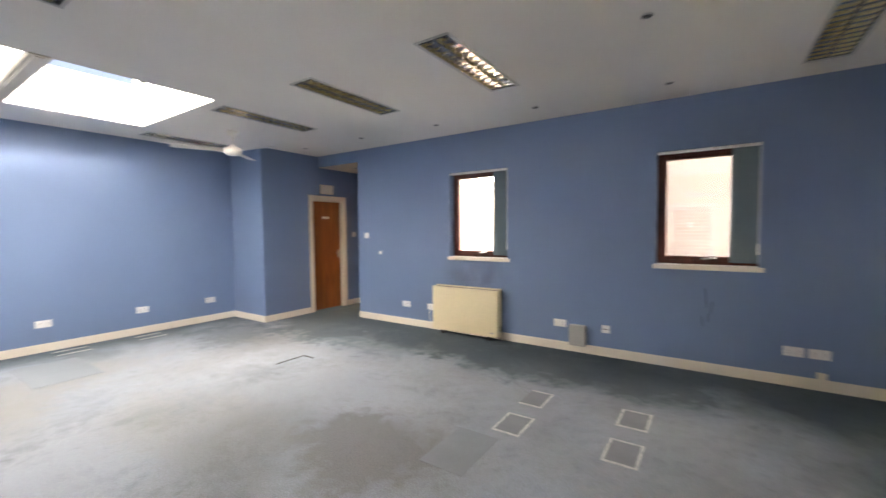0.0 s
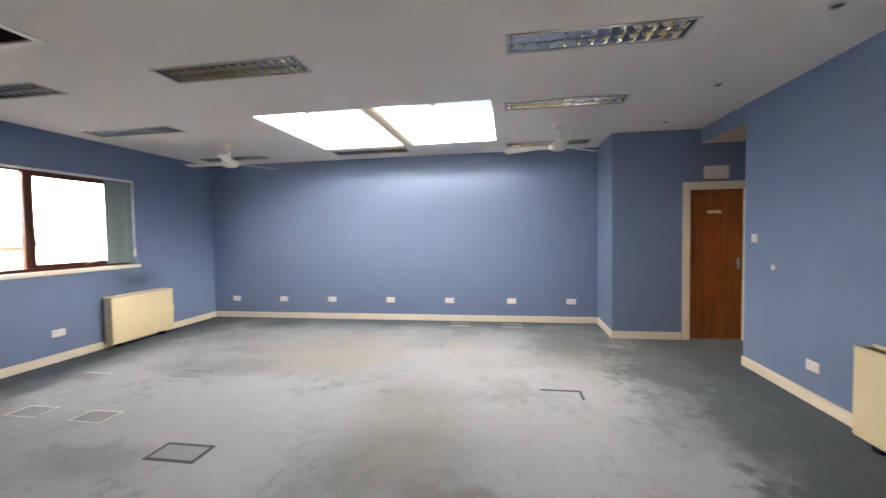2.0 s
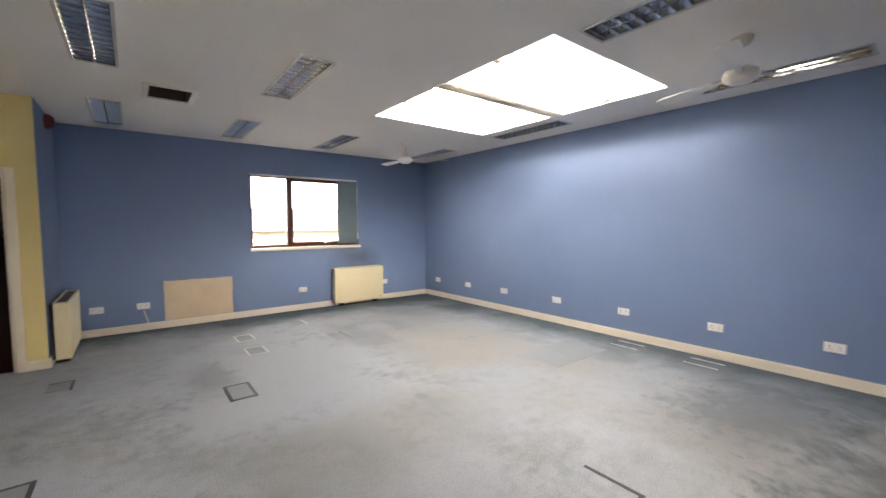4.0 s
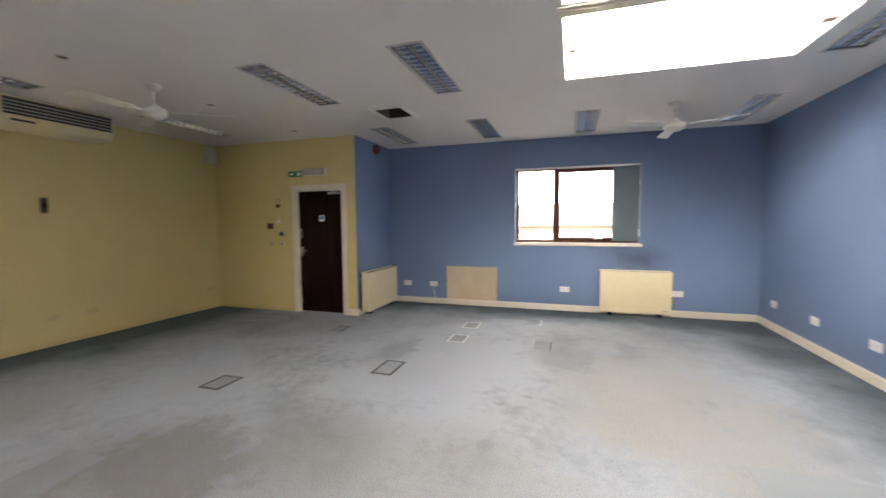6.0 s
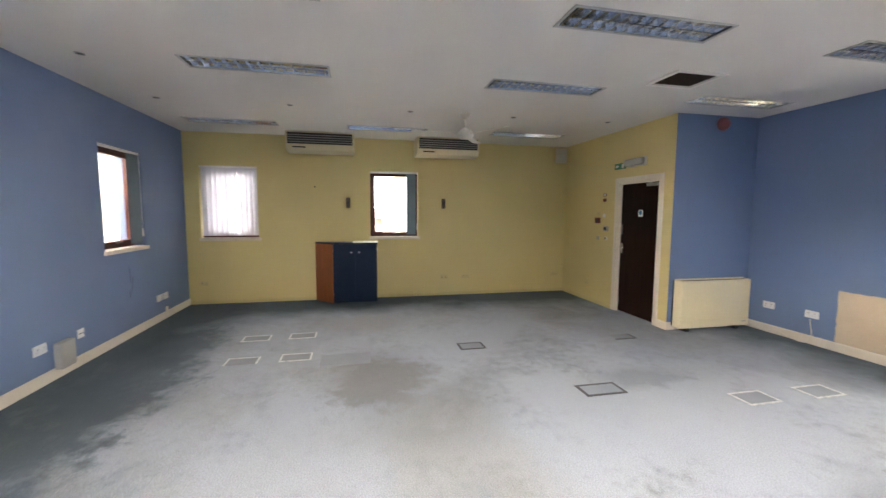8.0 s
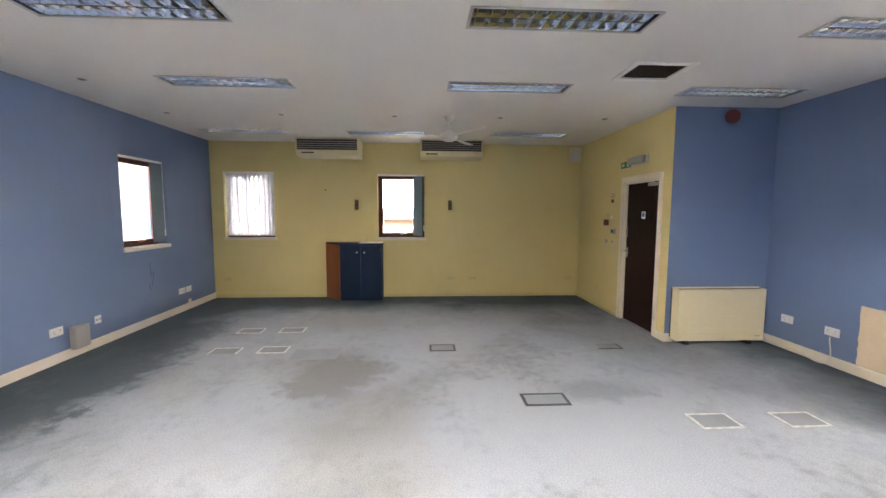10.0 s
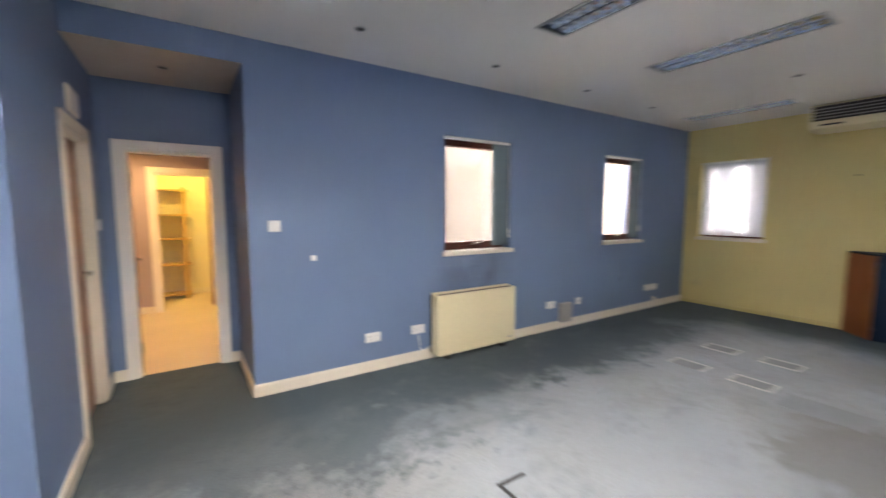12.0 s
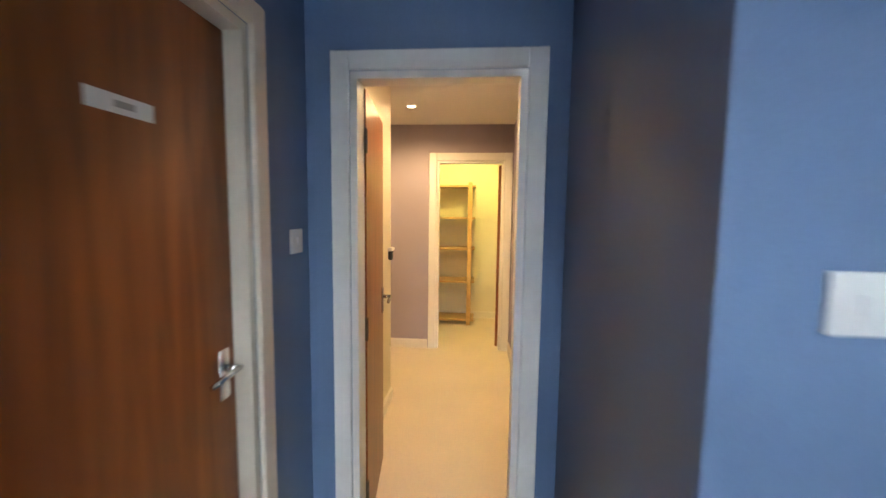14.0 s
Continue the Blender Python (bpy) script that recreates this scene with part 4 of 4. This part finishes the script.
# red sounder high on the return wall
s = thing("alarm_sounder", pose(XR, -2.27, 2.705, 0, 0, -90) @ pose(0, 0, 0, 90, 0, 0), "dark red round fire alarm sounder", "alarm")
part("body", lathe([(0.085, 0.0005), (0.09, 0.02), (0.075, 0.06), (0.05, 0.085), (0.01, 0.09)]), RED, s, "", True)
# detector box in the corner
s = thing("motion_sensor", pose(XE, -1.46, 2.64, 0, 0, -90), "cream sensor box high in the yellow corner", "sensor")
part("body", boxes(((-0.10, -0.09, -0.13), (0.10, -0.0005, 0.13)), bevel=0.012), SKIRT, s)
part("lens", boxes(((-0.075, -0.095, -0.10), (0.075, -0.0905, 0.02))), FANW, s)
# empty loudspeaker brackets on the yellow wall
for y in (2.56, 0.855):
    s = thing("speaker_bracket", pose(XE, y, 1.70, 0, 0, -90), "small dark metal bracket on the yellow wall", "bracket", "speaker brackets")
    part("plate", boxes(((-0.035, -0.012, -0.09), (0.035, -0.0005, 0.09)), bevel=0.003), HEATTOP, s)
    part("arm", boxes(((-0.012, -0.06, -0.03), (0.012, -0.0122, 0.03)), bevel=0.004), RUBBER, s)
s = thing("wall_hook", pose(XE, 3.112, 1.965, 0, 0, -90), "small dark screw hook on the yellow wall", "hook")
bm = bmesh.new()
rod(bm, (0, -0.0005, 0), (0, -0.03, 0.0), 0.012)
part("screw", bm, DARK, s)

# bare plaster where a heater was taken away
bm = bmesh.new()
rng = random.Random(3)
pts = []
for (ax, az), (bx, bz) in (((-2.75, 0.101), (-1.848, 0.101)), ((-1.848, 0.101), (-1.848, 0.685)), ((-1.848, 0.685), (-2.75, 0.685)), ((-2.75, 0.685), (-2.75, 0.101))):
    for i in range(14):
        k = 0.003 if abs(az - bz) < 0.01 else 0.008
        pts.append((ax + (bx - ax) * i / 14 + rng.uniform(-k, k), max(0.101, az + (bz - az) * i / 14 + rng.uniform(-0.004, 0.004))))
a = [bm.verts.new((x, YS + 0.003, z)) for x, z in pts]
b = [bm.verts.new((x, YS - 0.002, z)) for x, z in pts]
bm.faces.new(a), bm.faces.new(b[::-1])
for i in range(len(a)):
    j = (i + 1) % len(a)
    bm.faces.new((a[i], a[j], b[j], b[i]))
bmesh.ops.recalc_face_normals(bm, faces=bm.faces)
tagged(part("plaster_patch", bm, PLASTER), "bare beige plaster patch where a heater was removed", "wall patch")

# grey smoke marks that the heaters left on the paint
STAIN = mat("soot_mark", (0.07, 0.085, 0.11), 0.7, 0, 0.1, 5, 60, 0.0)
_n, _l = STAIN.node_tree.nodes, STAIN.node_tree.links
_tr, _mx, _tc = _n.new("ShaderNodeBsdfTransparent"), _n.new("ShaderNodeMixShader"), _n.new("ShaderNodeTexCoord")
_gr, _mp, _ns, _mu, _rm = _n.new("ShaderNodeTexGradient"), _n.new("ShaderNodeMapping"), _n.new("ShaderNodeTexNoise"), _n.new("ShaderNodeMath"), _n.new("ShaderNodeMapRange")
_gr.gradient_type, _mu.operation, _ns.inputs["Scale"].default_value = "SPHERICAL", "MULTIPLY", 2.5
_mp.inputs["Location"].default_value, _mp.inputs["Scale"].default_value = (-1, 0, -1), (2, 0, 2)
_rm.inputs[1].default_value, _rm.inputs[2].default_value, _rm.inputs[4].default_value = 0.25, 0.9, 0.5
_l.new(_tc.outputs["Generated"], _mp.inputs[0]), _l.new(_mp.outputs[0], _gr.inputs[0]), _l.new(_tc.outputs["Object"], _ns.inputs["Vector"])
_l.new(_ns.outputs["Fac"], _rm.inputs[0]), _l.new(_gr.outputs["Fac"], _mu.inputs[0]), _l.new(_rm.outputs[0], _mu.inputs[1])
_l.new(_mu.outputs[0], _mx.inputs[0]), _l.new(_tr.outputs[0], _mx.inputs[1]), _l.new(_n["Principled BSDF"].outputs[0], _mx.inputs[2])
_l.new(_mx.outputs[0], _n["Material Output"].inputs[0])
for x0, x1, y in ((-2.95, -1.8, YN - 0.0025), (-5.5, -4.3, YS + 0.0015)):
    tagged(part("soot_stain", boxes(((x0, y, 0.55), (x1, y + 0.001, 1.15))), STAIN), "faint grey soot stain above the storage heater", "stain", "soot stains")

# black scuffs rubbed into the paint under the far window
rng = random.Random(8)
scuff = bmesh.new()
for x, z, h in ((0.30, 0.66, 0.20), (0.33, 0.60, 0.13), (0.27, 0.47, 0.10), (0.31, 0.52, 0.08)):
    box(scuff, (x, YN - 0.0016, z), (x + 0.012, YN - 0.0006, z + h), 0.0, Matrix.Translation((x, YN, z)) @ pose(0, 0, 0, 0, rng.uniform(-9, 9), 0) @ Matrix.Translation((-x, -YN, -z)))
tagged(part("wall_scuff", scuff, mat("rubbed_dirt", (0.088, 0.125, 0.20), 0.7, 0, 0.2, 9, 80, 0.05)), "dark scuff marks rubbed into the blue paint", "stain")

# loose cable along the skirting
cu = bpy.data.curves.new("loose_cable", "CURVE")
cu.dimensions, cu.bevel_depth, cu.bevel_resolution = "3D", 0.005, 2
sp = cu.splines.new("BEZIER")
way = [(-0.95, -2.70, 0.09), (-1.08, -2.80, 0.03), (-1.25, -2.79, 0.07), (-1.40, -2.81, 0.02), (-1.62, -2.80, 0.05), (-1.60, -2.835, 0.30)]
sp.bezier_points.add(len(way) - 1)
for p, c in zip(sp.bezier_points, way):
    p.co, p.handle_left_type, p.handle_right_type = c, "AUTO", "AUTO"
flex = bpy.data.curves.new("heater_flex", "CURVE")
flex.dimensions, flex.bevel_depth, flex.bevel_resolution = "3D", 0.004, 2
sq = flex.splines.new("BEZIER")
run = [(-3.13, 5.115, 0.30), (-3.13, 5.08, 0.20), (-3.10, 5.09, 0.12), (-3.02, 5.09, 0.13), (-2.97, 5.06, 0.16)]
sq.bezier_points.add(len(run) - 1)
for p, q in zip(sq.bezier_points, run):
    p.co, p.handle_left_type, p.handle_right_type = q, "AUTO", "AUTO"
flex.materials.append(PLASTIC)
tagged(new("heater_flex", flex), "white heater flex hanging from its socket", "cable")
cable = new("loose_cable", cu)
cu.materials.append(SKIRT)
tagged(cable, "loose cream cable lying along the skirting", "cable")

# ---- navy cabinet against the yellow wall ----
c = thing("cabinet", pose(1.66, 2.085, 0), "navy blue two-door cabinet with a red-brown side", "cabinet")
part("body", prism([(0.02, 0.0), (0.335, 0.0), (0.335, 1.02), (0.325, 1.025), (0.02, 0.73)], 0.0, 1.0), NAVY, c)
part("side_panel", prism([(0.0, 0.735), (0.02, 0.731), (0.330, 1.026), (0.325, 1.042)], 0.0, 1.0), CABWOOD, c, "red-brown wooden side panel")
part("top", prism([(-0.012, -0.012), (0.338, -0.012), (0.338, 1.03), (0.32, 1.04), (-0.012, 0.745)], 1.0, 1.022), NAVY, c)
part("top_edge", boxes(((-0.015, -0.016, 1.022), (0.338, 0.40, 1.028))), PLASTIC, c, "pale laminate strip on the top")
for y0, y1, hy in ((0.004, 0.362, 0.30), (0.366, 0.726, 0.43)):
    dr = part("door", boxes(((0.0, y0, 0.05), (0.019, y1, 0.995)), bevel=0.002), NAVY, c)
    bm = bmesh.new()
    rod(bm, (0.0, hy, 0.86), (-0.022, hy, 0.86), 0.016)
    part("knob", bm, CHROME, dr, "round chrome knob")
    for z in (0.14, 0.90):
        part("hinge", boxes(((-0.003, y0 if y0 < 0.1 else y1 - 0.012, z - 0.02), (0.0, y0 + 0.012 if y0 < 0.1 else y1, z + 0.02))), CHROME, dr)
part("plinth", boxes(((0.025, 0.01, 0.0), (0.03, 0.72, 0.05))), DARK, c)

# ---- store shelves ----
sh = thing("shelf_unit", pose(-5.615, 9.975, 0), "pine shelving unit standing in the store", "shelving")
for z in (0.05, 0.57, 1.01, 1.42, 1.84):
    part("shelf", boxes(((-0.30, -0.15, z), (0.64, 0.20, z + 0.025)), bevel=0.003), PINE, sh)
for x, y in ((0.54, -0.172), (0.54, 0.202), (-0.28, -0.172), (-0.28, 0.202)):
    part("upright", boxes(((x, y, 0.0), (x + 0.055, y + 0.02, 1.90)), bevel=0.003), PINE, sh)

# dark bag hook-height fitting at the lobby corner
s = thing("lobby_dispenser", pose(LX0, 7.55, 1.16, 0, 0, 90), "small dark wall dispenser in the lobby", "dispenser")
part("body", boxes(((-0.03, -0.03, -0.02), (0.03, -0.0005, 0.05)), bevel=0.008), DARK, s)
part("top", boxes(((-0.05, -0.035, 0.0505), (0.05, -0.0005, 0.075)), bevel=0.005), PLASTIC, s)


# ---- things on the floor ----
def floor_box(x, y, bars, material, lid, label, w=0.22, l=0.36, t=0.023, category="floor box"):
    """An outlet lid in the carpet, edged by strips; bars: which of its sides (n, s, e, w) still have theirs."""
    s = thing("floor_box", pose(x, y, 0), label, category, "floor outlets")
    hw, hl = w / 2, l / 2
    if lid:
        part("lid", boxes(((-hw + t, -hl + t, 0.0), (hw - t, hl - t, 0.003))), lid, s)
    sides = {"w": ((-hw, -hl, 0.0), (-hw + t, hl, 0.004)), "e": ((hw - t, -hl, 0.0), (hw, hl, 0.004)),
             "s": ((-hw + t, -hl, 0.0), (hw - t, -hl + t, 0.004)), "n": ((-hw + t, hl - t, 0.0), (hw - t, hl, 0.004))}
    for k in bars:
        part("edge_strip", boxes(sides[k]), material, s)
    return s


DK, TP = "carpet-covered floor outlet with a black edge", "carpet-covered floor outlet edged with worn white tape"
floor_box(-2.222, 0.340, "nsew", BLACKTAPE, CARPET2, DK, 0.222, 0.385, 0.027)
floor_box(-0.896, 1.138, "nsew", BLACKTAPE, CARPET4, DK, 0.226, 0.302, 0.026)
floor_box(-0.915, -0.815, "sw", BLACKTAPE, CARPET4, DK, 0.21, 0.29)
floor_box(-3.555, 3.085, "wn", BLACKTAPE, None, DK, 0.22, 0.37)
floor_box(-3.655, -0.84, "w", BLACKTAPE, CARPET4, DK, 0.21, 0.37, 0.012)
for x, y, b in ((-0.885, 3.06, "nsew"), (-0.91, 3.585, "nse"), (-0.12, 3.085, "nsew"), (-0.13, 3.62, "nsew"), (-2.625, -0.84, "nsew"), (-2.635, -1.51, "nsew"), (-3.46, -1.93, "w")):
    floor_box(x, y, b, TAPE, CARPET3 if y > 0 else CARPET4, TP, 0.22, 0.32, 0.020)
floor_box(-6.275, 1.81, "we", TAPE, None, TP, 0.22, 0.32, 0.02)
floor_box(-6.265, 2.65, "we", TAPE, None, TP, 0.22, 0.32, 0.02)


def carpet_patch(x0, x1, y0, y1, material, label):
    tagged(part("carpet_patch", boxes(((x0, y0, -0.001), (x1, y1, 0.0025))), material), label, "carpet", "carpet patches")


carpet_patch(-5.9, -4.98, 1.22, 1.76, CARPET2, "cleaner blue oblong let into the worn carpet")
carpet_patch(-1.20, -0.88, 2.29, 2.80, CARPET4, "darker square of carpet let into the floor")

# ---- outside ----
structure("ground", boxes(((-300, -300, -3.2), (300, 300, -3.0))), GROUND, "grey tarmac ground outside", "ground")


def house(m, w, d, h, rise, label):
    s = thing("house", m, label, "house", "houses outside")
    part("wall", boxes(((0, 0, 0), (w, d, h))), BRICK, s)
    bm = bmesh.new()
    a = [bm.verts.new(v) for v in ((-0.3, -0.4, h), (-0.3, d + 0.4, h), (-0.3, d / 2, h + rise))]
    b = [bm.verts.new(v) for v in ((w + 0.3, -0.4, h), (w + 0.3, d + 0.4, h), (w + 0.3, d / 2, h + rise))]
    bm.faces.new(a), bm.faces.new(b[::-1])
    for i in range(3):
        bm.faces.new((a[i], a[(i + 1) % 3], b[(i + 1) % 3], b[i]))
    bmesh.ops.recalc_face_normals(bm, faces=bm.faces)
    part("roof", bm, SLATE, s)
    for x in span(w * 0.15, w * 0.75, 3):
        wn = part("window", boxes(((x, -0.04, h - 1.9), (x + 1.0, 0.001, h - 0.7))), SKIRT, s)
        part("pane", boxes(((x + 0.08, -0.05, h - 1.82), (x + 0.92, -0.041, h - 0.78))), DARK, wn)
    part("string_course", boxes(((-0.02, -0.06, h - 0.45), (w + 0.02, 0.0, h - 0.3))), SKIRT, s)
    return s


house(pose(8, -12, -3, 0, 0, 180), 18, 6, 4.3, 1.0, "pale brick building with a slate roof")
house(pose(11.5, 5.6, -3, 0, 0, -90), 4.2, 4, 4.3, 0.45, "small brick building beyond the yellow wall")

structure("boundary_wall", boxes(((-2.6, 8.4, -3), (9, 8.65, 3.35)), ((-2.65, 8.35, 3.35), (9.05, 8.7, 3.42))), WALLBRICK, "pale brick wall of the neighbouring plot", "wall")

structure("annexe_outer_wall", boxes(((-4.27, YN + 0.31, -3.0), (-4.20, 10.45, 2.55)), ((-4.27, YN + 0.31, 2.55), (-4.14, 10.5, 2.64))), BRICK, "buff brick outside wall of the lobby wing", "wall")

# plain bright cloud beyond the windows
structure("backdrop_north", boxes(((-45, 16.0, -3), (40, 16.1, 16))), SKYWHITE, "bright overcast sky", "backdrop")
structure("backdrop_south", boxes(((-45, -26.1, -3), (40, -26.0, 18))), SKYWHITE, "bright overcast sky", "backdrop")
structure("backdrop_east", boxes(((26.0, -40, -3), (26.1, 40, 18))), SKYWHITE, "bright overcast sky", "backdrop")
